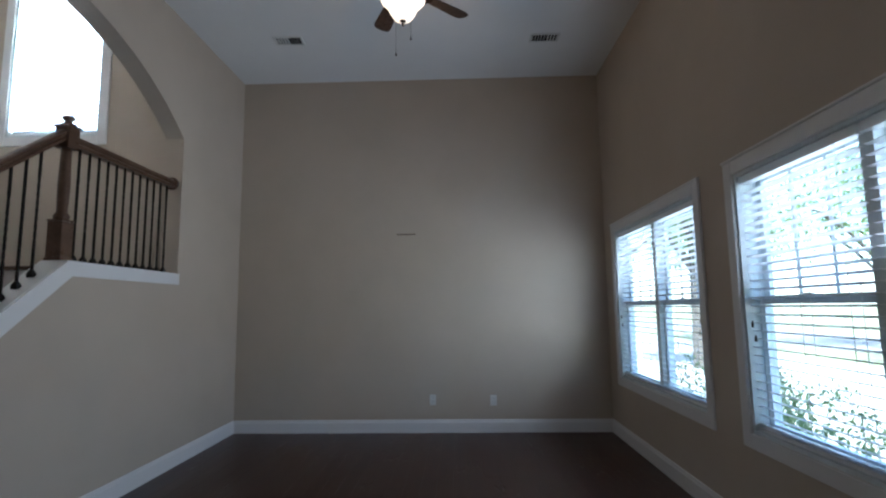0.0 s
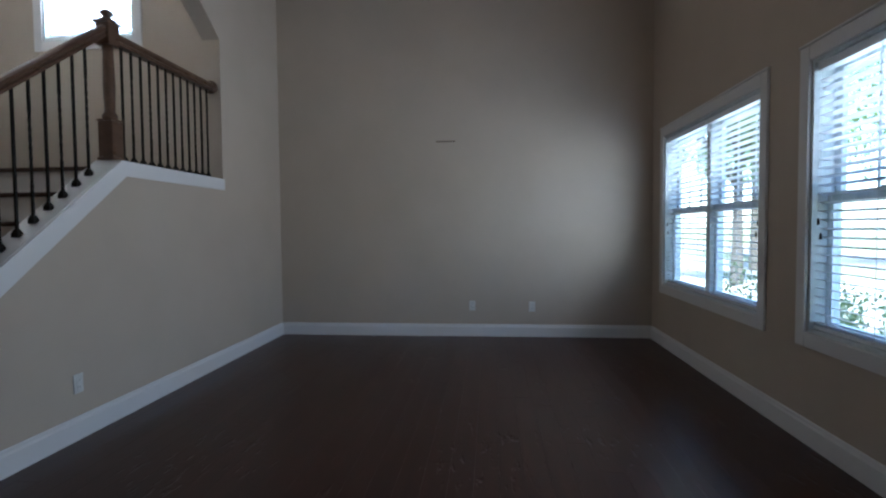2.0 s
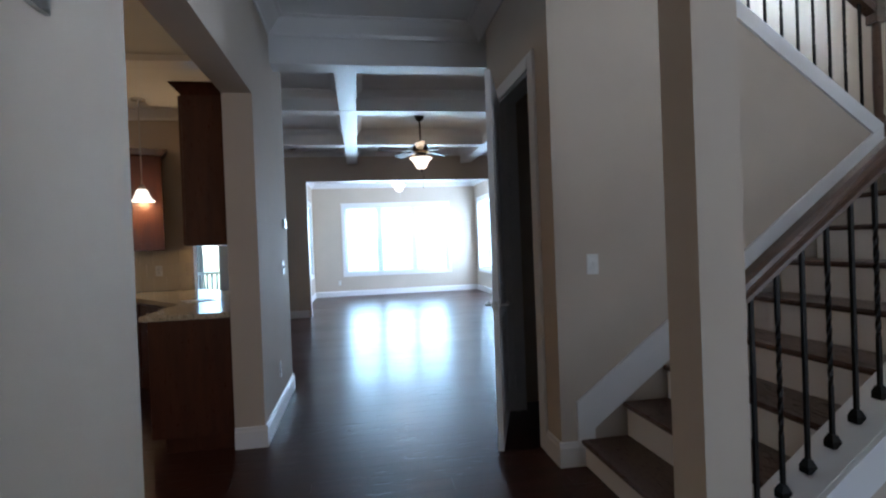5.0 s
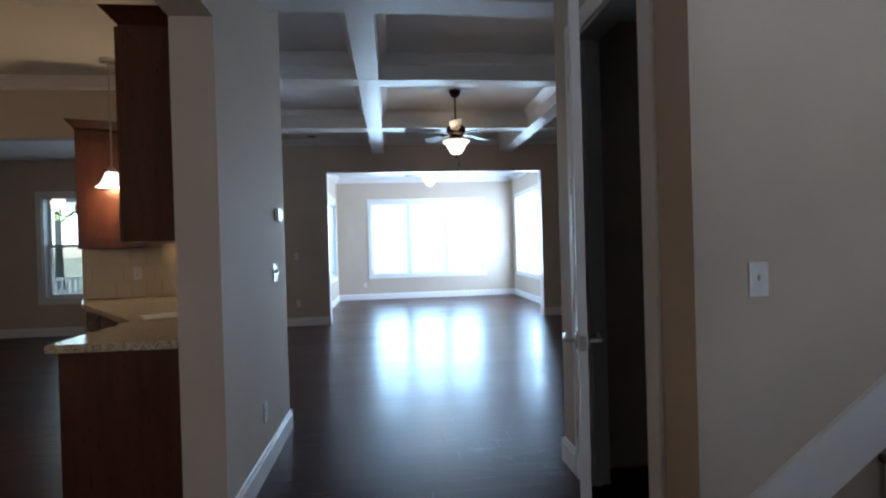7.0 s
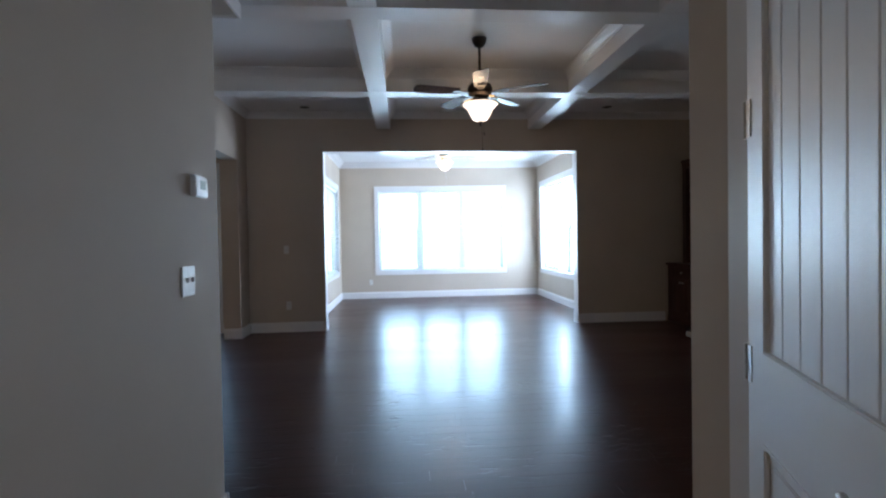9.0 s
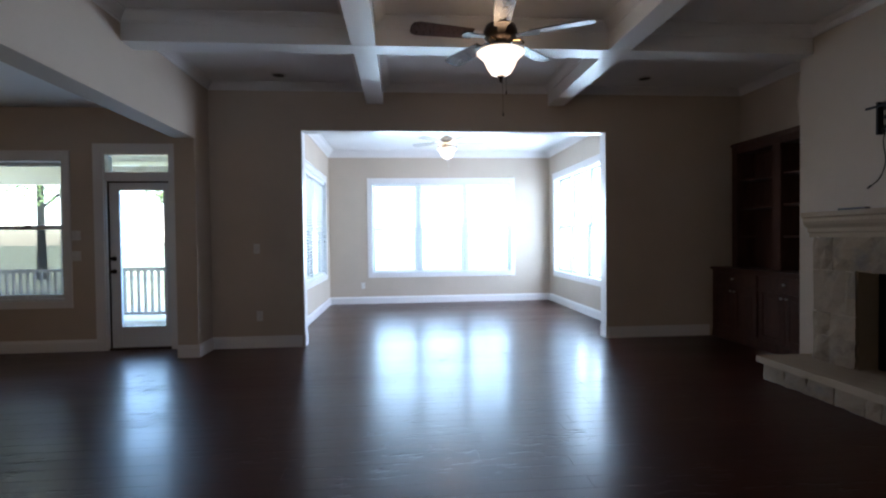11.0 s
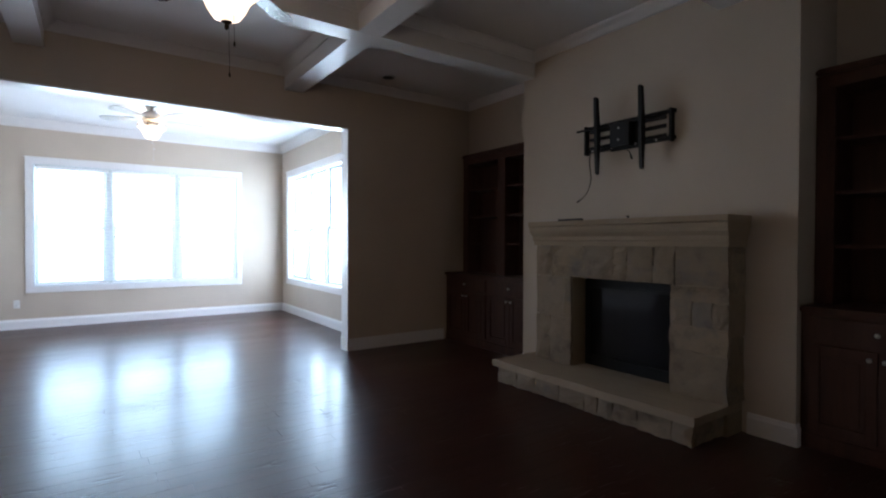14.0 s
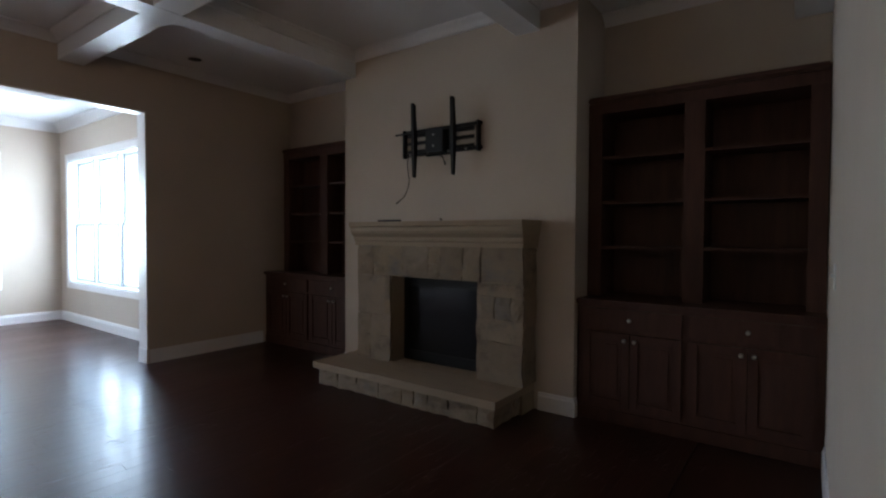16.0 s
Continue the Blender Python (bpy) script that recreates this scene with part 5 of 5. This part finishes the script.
def bookcase(x0, x1, yb, yu, label, inset=0.0):
    """A built-in: two-door base with drawers, a counter, and open shelves above in two bays."""
    t = thing("built_in_bookcase", label, "bookcase", "built-ins beside the fireplace")
    back = 4.745
    part("base_body", boxes(((x0, yb + 0.02, 0.09), (x1, back, 0.845))), WALNUT, t)
    part("plinth", boxes(((x0, yb + 0.012, 0), (x1, back, 0.09))), WALNUT, t)
    part("counter", boxes(((x0 - 0.0, yb - 0.015, 0.845), (x1 + 0.0, back, 0.88))), WALNUT, t, "", 0.005)
    n = 2
    w = (x1 - x0 - 0.06) / n
    for i in range(n):
        a = x0 + 0.03 + i * w
        b = a + w
        bm = boxes(((a + 0.02, yb, 0.68), (b - 0.02, yb + 0.02, 0.82)))
        dr = part("drawer_front", bm, WALNUT, t, "", 0.005)
        def knob(x, z, par):
            bm = bmesh.new()
            lathe(bm, [(0.006, yb), (0.006, yb - 0.012), (0.014, yb - 0.018), (0.014, yb - 0.026), (0.008, yb - 0.030)], (x, 0, z), 14, "y")
            part("knob", bm, NICKEL, par, "satin nickel knob", smooth=True)
        knob((a + b) / 2, 0.75, dr)
        c = (a + b) / 2
        for p, q, kx in ((a + 0.02, c - 0.002, c - 0.035), (c + 0.002, b - 0.02, c + 0.035)):
            s = 0.055
            bm = boxes(((p, yb, 0.12), (p + s, yb + 0.02, 0.65)), ((q - s, yb, 0.12), (q, yb + 0.02, 0.65)), ((p + s, yb, 0.12), (q - s, yb + 0.02, 0.12 + s)), ((p + s, yb, 0.65 - s), (q - s, yb + 0.02, 0.65)))
            dd = part("cabinet_door", bm, WALNUT, t, "", 0.003)
            part("door_panel", boxes(((p + s, yb + 0.008, 0.12 + s), (q - s, yb + 0.018, 0.65 - s)), ((p + s + 0.025, yb + 0.002, 0.145 + s), (q - s - 0.025, yb + 0.012, 0.625 - s))), WALNUT, dd, "", 0.003)
            knob(kx, 0.605, dd)
    top = 2.34
    x0 = x0 + inset
    part("back_panel", boxes(((x0, back - 0.02, 0.88), (x1, back, top))), WALNUT, t)
    xm = (x0 + x1) / 2
    for a, b in ((x0, x0 + 0.10), (xm - 0.065, xm + 0.065), (x1 - 0.10, x1)):
        part("stile", boxes(((a, yu, 0.88), (b, back - 0.02, top))), WALNUT, t, "", 0.003)
    part("top_rail", boxes(((x0, yu - 0.004, 2.26), (x1, back - 0.02, top))), WALNUT, t, "", 0.003)
    part("crown", boxes(((x0, yu - 0.03, top), (x1, back, top + 0.045))), WALNUT, t, "", 0.012)
    for a, b in ((x0 + 0.10, xm - 0.065), (xm + 0.065, x1 - 0.10)):
        for zz in (1.24, 1.58, 1.92):
            part("shelf", boxes(((a, yu + 0.03, zz), (b, back - 0.02, zz + 0.022))), WALNUT, t, "", 0.002)
    return t


bookcase(-7.648, FEX - 0.004, 4.19, 4.40, "dark walnut built-in bookcase with empty shelves and cabinets below")
bookcase(-11.755, -10.08, 4.36, 4.50, "dark walnut built-in bookcase with empty shelves beside the fireplace", 0.2)

# ---- sunroom ----
window("window_4", "x", SWX, 1, SW, 3, 0.15, 1.47, label="white triple double-hung sunroom window")
for i in range(3):
    u = SW[0] + 0.02 + i * (SW[1] - SW[0] - 0.04) / 3
    blind("x", SWX, 1, u + 0.02, u + (SW[1] - SW[0] - 0.04) / 3 - 0.02, SW[2] + 0.025, SW[3] - 0.022, radians(4), "blinds of the sunroom")
window("window_5", "y", SNY, -1, SN, 3, 0.15, 1.47, label="white triple double-hung sunroom window")
window("window_6", "y", SSY, 1, SS, 2, 0.15, 1.47, label="white double-hung sunroom window behind slats")
mx = (SS[0] + SS[1]) / 2
blind("y", SSY, 1, SS[0] + 0.024, mx - 0.012, SS[2] + 0.025, SS[3] - 0.022, radians(32), "blinds of the sunroom")
blind("y", SSY, 1, mx + 0.012, SS[1] - 0.024, SS[2] + 0.025, SS[3] - 0.022, radians(32), "blinds of the sunroom")

# ---- breakfast room ----
window("window_7", "x", -11.84, 1, BW, 2, 0.16, 1.46, label="white double-hung breakfast room window", screen=True)
ext = tagged(new("door_1"), "white glazed exterior door with a transom above", "door", "", "structure")
DX = -11.84
u0, u1 = BD[0], BD[1]
part("casing", boxes(((DX, u0 - 0.115, 0), (DX + 0.018, u0, 2.43)), ((DX, u1, 0), (DX + 0.018, u1 + 0.09, 2.43)), ((DX, u0, 2.315), (DX + 0.018, u1, 2.43))), TRIM, ext, "", 0.003)
part("jamb", boxes(((DX - 0.16, u0, 0), (DX, u0 + 0.012, 2.315)), ((DX - 0.16, u1 - 0.012, 0), (DX, u1, 2.315)), ((DX - 0.16, u0 + 0.012, 1.995), (DX, u1 - 0.012, 2.095)), ((DX - 0.16, u0 + 0.012, 2.30), (DX, u1 - 0.012, 2.315))), TRIM, ext)
part("weatherstrip", boxes(((-11.90, u0 + 0.012, 1.978), (-11.88, u1 - 0.012, 1.995)), ((-11.90, u0 + 0.012, 0.02), (-11.88, u0 + 0.022, 1.978))), BRONZE, ext, "dark brown weatherstrip round the door")
part("threshold", boxes(((DX - 0.16, u0 + 0.012, 0), (DX - 0.01, u1 - 0.012, 0.02))), BRONZE, ext)
bm = boxes(((-11.945, u0 + 0.015, 0.022), (-11.90, u0 + 0.135, 1.985)), ((-11.945, u1 - 0.09, 0.022), (-11.90, u1 - 0.015, 1.985)), ((-11.945, u0 + 0.135, 0.022), (-11.90, u1 - 0.09, 0.265)), ((-11.945, u0 + 0.135, 1.89), (-11.90, u1 - 0.09, 1.985)))
lf = part("door_leaf", bm, DOORW, ext, "", 0.003)
gu0, gu1 = u0 + 0.135, u1 - 0.09
part("glazing_bead", boxes(((-11.90, gu0 - 0.012, 0.253), (-11.888, gu0 + 0.006, 1.902)), ((-11.90, gu1 - 0.006, 0.253), (-11.888, gu1 + 0.012, 1.902)), ((-11.90, gu0 + 0.006, 0.253), (-11.888, gu1 - 0.006, 0.271)), ((-11.90, gu0 + 0.006, 1.884), (-11.888, gu1 - 0.006, 1.902))), DOORW, lf, "", 0.002)
g = part("pane", boxes(((-11.925, gu0, 0.265), (-11.92, gu1, 1.89))), GLASS, lf)
g.visible_shadow = False
g = part("transom_pane", boxes(((-11.925, u0 + 0.012, 2.095), (-11.92, u1 - 0.012, 2.30))), GLASS, ext)
g.visible_shadow = False
for zz in (0.93, 1.08):
    bm = bmesh.new()
    lathe(bm, [(0.028, -11.90), (0.028, -11.888), (0.018, -11.87), (0.02, -11.85)], (0, u0 + 0.065, zz), 16, "x")
    part("door_knob", bm, BRONZE, lf, "dark bronze knob", smooth=True)
wall_plate("light_switch", "x", -11.84, 1, -3.37, 1.12, 2)
wall_plate("light_switch", "x", -11.84, 1, -3.37, 1.36, 2)


def chandelier(x, y, ceiling):
    """A stem with five curved arms, each carrying an upturned glass cup with its lamp."""
    t = thing("chandelier", "dark bronze chandelier with upturned lit glass cups", "chandelier", "", (x, y, ceiling))
    bm = bmesh.new()
    lathe(bm, [(0.02, -0.04), (0.06, -0.03), (0.07, 0)], segments=20)
    part("canopy", bm, BRONZE, t, smooth=True)
    bm = bmesh.new()
    lathe(bm, [(0.008, -1.05), (0.03, -1.02), (0.035, -0.95), (0.012, -0.88), (0.01, -0.78), (0.028, -0.74), (0.012, -0.70), (0.008, -0.03)], segments=16)
    part("stem", bm, BRONZE, t, smooth=True)
    for i in range(5):
        a = -math.pi / 2 + 2 * math.pi * i / 5
        c, s = math.cos(a), math.sin(a)
        bm = bmesh.new()
        tube(bm, [(d * c, d * s, v) for d, v in ((0.02, -0.98), (0.09, -1.05), (0.17, -1.06), (0.23, -1.03), (0.25, -0.99))], 0.008, 8)
        arm = part("arm", bm, BRONZE, t, smooth=True)
        bm = bmesh.new()
        lathe(bm, [(0.03, -0.985), (0.05, -0.965), (0.06, -0.92), (0.068, -0.87), (0.064, -0.87), (0.055, -0.92), (0.04, -0.96)], (0.25 * c, 0.25 * s, 0), 20)
        part("cup", bm, SHADE, arm, "frosted glass cup, lit", smooth=True)
    return t


chandelier(-9.85, -3.6, 2.85)


# ---- outdoors ----
LAWN, ln, ll, lb = material("lawn")
lv = coords(ln, ll)
ll.new(ramp(ln, ll, noise_tex(ln, ll, lv, 3.5, 8, 0.7), [(0.3, (0.10, 0.12, 0.06)), (0.6, (0.18, 0.19, 0.11)), (0.8, (0.27, 0.26, 0.17))]), lb.inputs["Base Color"])
lb.inputs["Roughness"].default_value = 0.95
CONCRETE = painted("concrete", (0.28, 0.28, 0.27), 0.9, 0.12, 30.0, 0.003)
DECKW = wood("deck_boards", (0.36, 0.31, 0.25), (0.50, 0.45, 0.38), "y", 0.7)
WHITEOUT = plain("white_exterior_paint", (0.78, 0.78, 0.76), 0.5)
BARK = plain("bark", (0.085, 0.075, 0.065), 0.95)
LEAF, en, el, eb = material("leaves")
ev = coords(en, el)
el.new(ramp(en, el, noise_tex(en, el, ev, 2.2, 5), [(0.3, (0.06, 0.105, 0.04)), (0.7, (0.12, 0.17, 0.07))]), eb.inputs["Base Color"])
eb.inputs["Roughness"].default_value = 0.6
# thin leaves let light through
thin, blend = en.new("ShaderNodeBsdfTranslucent"), en.new("ShaderNodeMixShader")
thin.inputs["Color"].default_value = (0.30, 0.40, 0.16, 1)
blend.inputs[0].default_value = 0.5
el.new(eb.outputs["BSDF"], blend.inputs[1])
el.new(thin.outputs["BSDF"], blend.inputs[2])
el.new(blend.outputs["Shader"], en["Material Output"].inputs["Surface"])
BRICK = painted("brick_wall", (0.30, 0.15, 0.11), 0.9, 0.25, 14.0, 0.004)
ROOF = plain("roof_shingle", (0.09, 0.085, 0.08), 0.9)

structure("ground", boxes(((-600, -600, -0.75), (600, 600, -0.55))), LAWN, "sunlit lawn round the house", "ground")
structure("pavement", boxes(((3.2, -40, -0.55), (11.5, 60, -0.52))), CONCRETE, "pale concrete front walk and drive", "pavement")
structure("road", boxes(((15, -120, -0.55), (22, 140, -0.53))), plain("asphalt", (0.16, 0.16, 0.16), 0.9), "grey asphalt street", "road")


def leaf_cloud(bm, centre, rx, rz, count, size, r):
    for _ in range(count):
        a, b, q = r.uniform(0, 2 * math.pi), math.acos(r.uniform(-1, 1)), r.uniform(0.45, 1.0) ** 0.5
        p = Vector((centre[0] + rx * q * math.sin(b) * math.cos(a), centre[1] + rx * q * math.sin(b) * math.sin(a), centre[2] + rz * q * math.cos(b)))
        e = Euler((r.uniform(0, 6.28), r.uniform(0, 6.28), r.uniform(0, 6.28))).to_matrix()
        s = size * r.uniform(0.6, 1.3)
        bm.faces.new([bm.verts.new(p + e @ Vector(c) * s) for c in ((-1, 0, 0), (0, -0.5, 0.1), (1, 0, 0), (0, 0.5, 0.1))])


def tree(x, y, h, spread, seed, z=-0.55):
    r = random.Random(seed)
    t = thing("tree", "leafy green broadleaf tree standing on the lawn", "tree", "garden trees", (x, y, z))
    bm = bmesh.new()
    lathe(bm, [(h * 0.022, 0), (h * 0.016, h * 0.15), (h * 0.013, h * 0.4), (h * 0.008, h * 0.75)], segments=10)
    for _ in range(7):
        a, s = r.uniform(0, 6.28), r.uniform(0.3, 0.55) * h
        tube(bm, [(0, 0, s), (spread * 0.35 * math.cos(a), spread * 0.35 * math.sin(a), s + h * 0.12), (spread * 0.7 * math.cos(a), spread * 0.7 * math.sin(a), s + h * 0.2)], h * 0.007, 6)
    part("trunk", bm, BARK, t)
    bm = bmesh.new()
    for _ in range(16):
        a, d = r.uniform(0, 6.28), spread * r.uniform(0.1, 0.75)
        leaf_cloud(bm, (d * math.cos(a), d * math.sin(a), h * r.uniform(0.42, 0.92)), spread * r.uniform(0.25, 0.42), h * 0.10, 380, 0.085, r)
    part("crown", bm, LEAF, t)
    return t


def shrub(x, y, w, h, seed, z=-0.55):
    r = random.Random(seed)
    t = thing("shrub", "rounded green garden shrub beside the house", "shrub", "garden shrubs", (x, y, z))
    bm = bmesh.new()
    for _ in range(5):
        a = r.uniform(0, 6.28)
        tube(bm, [(0, 0, 0), (w * 0.3 * math.cos(a), w * 0.3 * math.sin(a), h * 0.6)], 0.012, 5)
    part("stems", bm, BARK, t)
    bm = bmesh.new()
    for _ in range(8):
        a = r.uniform(0, 6.28)
        leaf_cloud(bm, (w * 0.4 * math.cos(a), w * 0.4 * math.sin(a), h * r.uniform(0.45, 0.75)), w * 0.42, h * 0.35, 420, 0.022, r)
    part("foliage", bm, LEAF, t)
    return t


def house(x, y, w, d, h, seed, facing):
    """A two-storey brick house with a hipped roof, windows and a door on the side that faces us."""
    t = thing("house", "brick two-storey house across the street with a dark roof", "house", "houses across the street", (x, y, -0.55))
    part("wall", boxes(((-d / 2, -w / 2, 0), (d / 2, w / 2, h))), BRICK, t)
    bm = bmesh.new()
    o = 0.5
    lo = [bm.verts.new(p) for p in ((-d / 2 - o, -w / 2 - o, h), (d / 2 + o, -w / 2 - o, h), (d / 2 + o, w / 2 + o, h), (-d / 2 - o, w / 2 + o, h))]
    a, b = bm.verts.new((0, -w / 4, h + d * 0.32)), bm.verts.new((0, w / 4, h + d * 0.32))
    for f in ((lo[0], lo[1], a), (lo[1], lo[2], b, a), (lo[2], lo[3], b), (lo[3], lo[0], a, b), tuple(reversed(lo))):
        bm.faces.new(f)
    part("roof", bm, ROOF, t)
    fx = facing * d / 2
    for zz in (1.0, 3.9):
        for k in range(4):
            yy = -w / 2 + w * (k + 0.5) / 4
            wd = part("window", boxes(((fx - 0.05, yy - 0.6, zz), (fx + 0.05, yy + 0.6, zz + 1.6))), WHITEOUT, t)
            part("window_pane", boxes(((fx - 0.06, yy - 0.5, zz + 0.1), (fx + 0.06, yy + 0.5, zz + 1.5))), dark_glass, wd)
    return t


house(34, 6, 16, 10, 6.0, 1, -1)
house(36, -16, 14, 10, 6.0, 2, -1)
house(35, 28, 15, 10, 6.0, 3, -1)
for i, (x, y, h, s) in enumerate(((13, 5.5, 8, 3.2), (6.5, 16, 9, 3.0), (9.5, 21, 10, 3.4), (5.5, 23, 9, 3.2), (12.5, 27, 11, 3.8), (4.6, 31, 11, 3.8), (25, 14, 11, 4.4), (24, 3, 11, 4.4), (14, 14, 9, 3.6), (27, 24, 12, 4.6), (17, 22, 10, 4.0), (-31, -9.0, 11, 3.8), (-33, -18, 12, 4.0), (-27, -17, 10, 3.4), (-25, -6.6, 9, 3.0), (-17, 30, 11, 3.8), (-26, 34, 12, 4.0))):
    tree(x, y, h, s, 20 + i)
for i, (x, y, w, h) in enumerate(((1.75, 2.9, 0.75, 1.25), (1.85, 1.9, 0.8, 1.3), (1.8, 4.1, 0.75, 1.4), (1.9, 5.3, 0.8, 1.45), (1.8, 0.9, 0.7, 1.2))):
    shrub(x, y, w, h, 50 + i)

# covered porch beyond the breakfast room
porch = thing("porch", "covered wooden back porch with white posts and rails", "porch", "", (0, 0, 0))
PX0, PX1, PY0, PY1 = -14.6, -12.0, -7.0, -1.16
for i in range(int((PX1 - PX0) / 0.14)):
    x = PX0 + i * 0.14
    part("deck_board", boxes(((x, PY0, -0.10), (x + 0.134, PY1, -0.06))), DECKW, porch)
part("deck_frame", boxes(((PX0, PY0, -0.30), (PX1, PY1, -0.10))), DECKW, porch)
for y in (PY0 + 0.1, -5.15, -2.9, PY1 - 0.12):
    part("post", boxes(((PX0 + 0.02, y - 0.06, -0.55), (PX0 + 0.14, y + 0.06, 2.55))), WHITEOUT, porch)
part("porch_beam", boxes(((PX0, PY0, 2.25), (PX0 + 0.16, PY1, 2.55))), WHITEOUT, porch)
part("porch_ceiling", boxes(((PX0 - 0.3, PY0, 2.62), (PX1, PY1, 2.74))), WHITEOUT, porch)
part("top_rail", boxes(((PX0 + 0.04, PY0, 0.79), (PX0 + 0.13, PY1, 0.85))), WHITEOUT, porch)
part("bottom_rail", boxes(((PX0 + 0.05, PY0, 0.05), (PX0 + 0.12, PY1, 0.10))), WHITEOUT, porch)
me = mesh("picket", boxes(((-0.019, -0.019, 0), (0.019, 0.019, 0.70))), WHITEOUT)
k = 0
while PY0 + 0.12 + k * 0.11 < PY1 - 0.1:
    ob = new("picket", me)
    ob.parent = porch
    ob.location = (PX0 + 0.085, PY0 + 0.12 + k * 0.11, 0.095)
    k += 1
# unseen roof, eaves and upper wall, added to close the house and shade windows
structure("roof", boxes(((-16.5, -6.9, 3.35), (-6.4, 5.6, 3.45)), ((-6.4, -6.9, 6.1), (1.7, 6.8, 6.25))), ROOF, "unseen dark roof slab, its eaves added to shade the windows", "roof")
structure("wall_outer", boxes(((-6.45, -6.5, 3.2), (-6.35, 6.3, 6.1))), BRICK, "unseen brick wall added between the roof slabs", "wall")

# ---- floor boards ----
def indoors(x, y):
    if -3.55 <= x <= 0.9:
        return -0.6 <= y <= 5.98 or (x < -2.75 and -6.3 <= y <= 0)
    if -6.85 <= x < -3.55:
        return -6.3 <= y <= 1.45
    if -11.9 <= x < -6.85:
        return -6.3 <= y <= 4.75
    return -15.72 <= x < -11.9 and -1.0 <= y <= 3.44


rng = random.Random(11)
PW, GAP = 0.127, 0.0006
near, far = [], []
x = -15.72
while x < 0.9:
    y = -6.30 - rng.uniform(0, 1.2)
    while y < 5.98:
        L = rng.choice((0.75, 1.0, 1.3, 1.6, 1.9))
        a, b = max(y, -6.30), min(y + L, 5.98)
        c = (a + b) / 2
        if b - a > 0.1 and any(indoors(x + PW / 2, v) for v in (c, a + 0.05, b - 0.05)):
            # the boards of the hall and the near half of the family room are pieces of their own
            (near if (-9.0 < x < -3.6 and -1.1 < c < 2.9) else far).append((a, b, x, rng.uniform(-0.00005, 0.00005)))
        y += L
    x += PW


def board(bm, a, b, x, dz):
    e = 0.0004
    x0, x1, y0, y1, z = x + GAP / 2, x + PW - GAP / 2, a + GAP / 2, b - GAP / 2, dz
    lo = [bm.verts.new(p) for p in ((x0, y0, -0.0119), (x1, y0, -0.0119), (x1, y1, -0.0119), (x0, y1, -0.0119))]
    md = [bm.verts.new(p) for p in ((x0, y0, z - e), (x1, y0, z - e), (x1, y1, z - e), (x0, y1, z - e))]
    hi = [bm.verts.new(p) for p in ((x0 + e, y0 + e, z), (x1 - e, y0 + e, z), (x1 - e, y1 - e, z), (x0 + e, y1 - e, z))]
    for p, q in ((lo, md), (md, hi)):
        for i in range(4):
            bm.faces.new((p[i], p[(i + 1) % 4], q[(i + 1) % 4], q[i]))
    bm.faces.new(hi)


near = near[:300] if len(near) <= 300 else near
extra = near[300:]
for a, b, y, dz in near[:300]:
    bm = bmesh.new()
    board(bm, a, b, y, dz)
    me = bpy.data.meshes.new("floor_board")
    bm.to_mesh(me)
    bm.free()
    me.materials.append(FLOOR)
    ob = new("floor_board", me)
    ob.parent = floor
bm = bmesh.new()
for a, b, y, dz in far + extra:
    board(bm, a, b, y, dz)
me = bpy.data.meshes.new("floor_boards")
bm.to_mesh(me)
bm.free()
me.materials.append(FLOOR)
rest = new("floor_boards", me)
rest.parent = floor
rest["kind"] = "stuff"
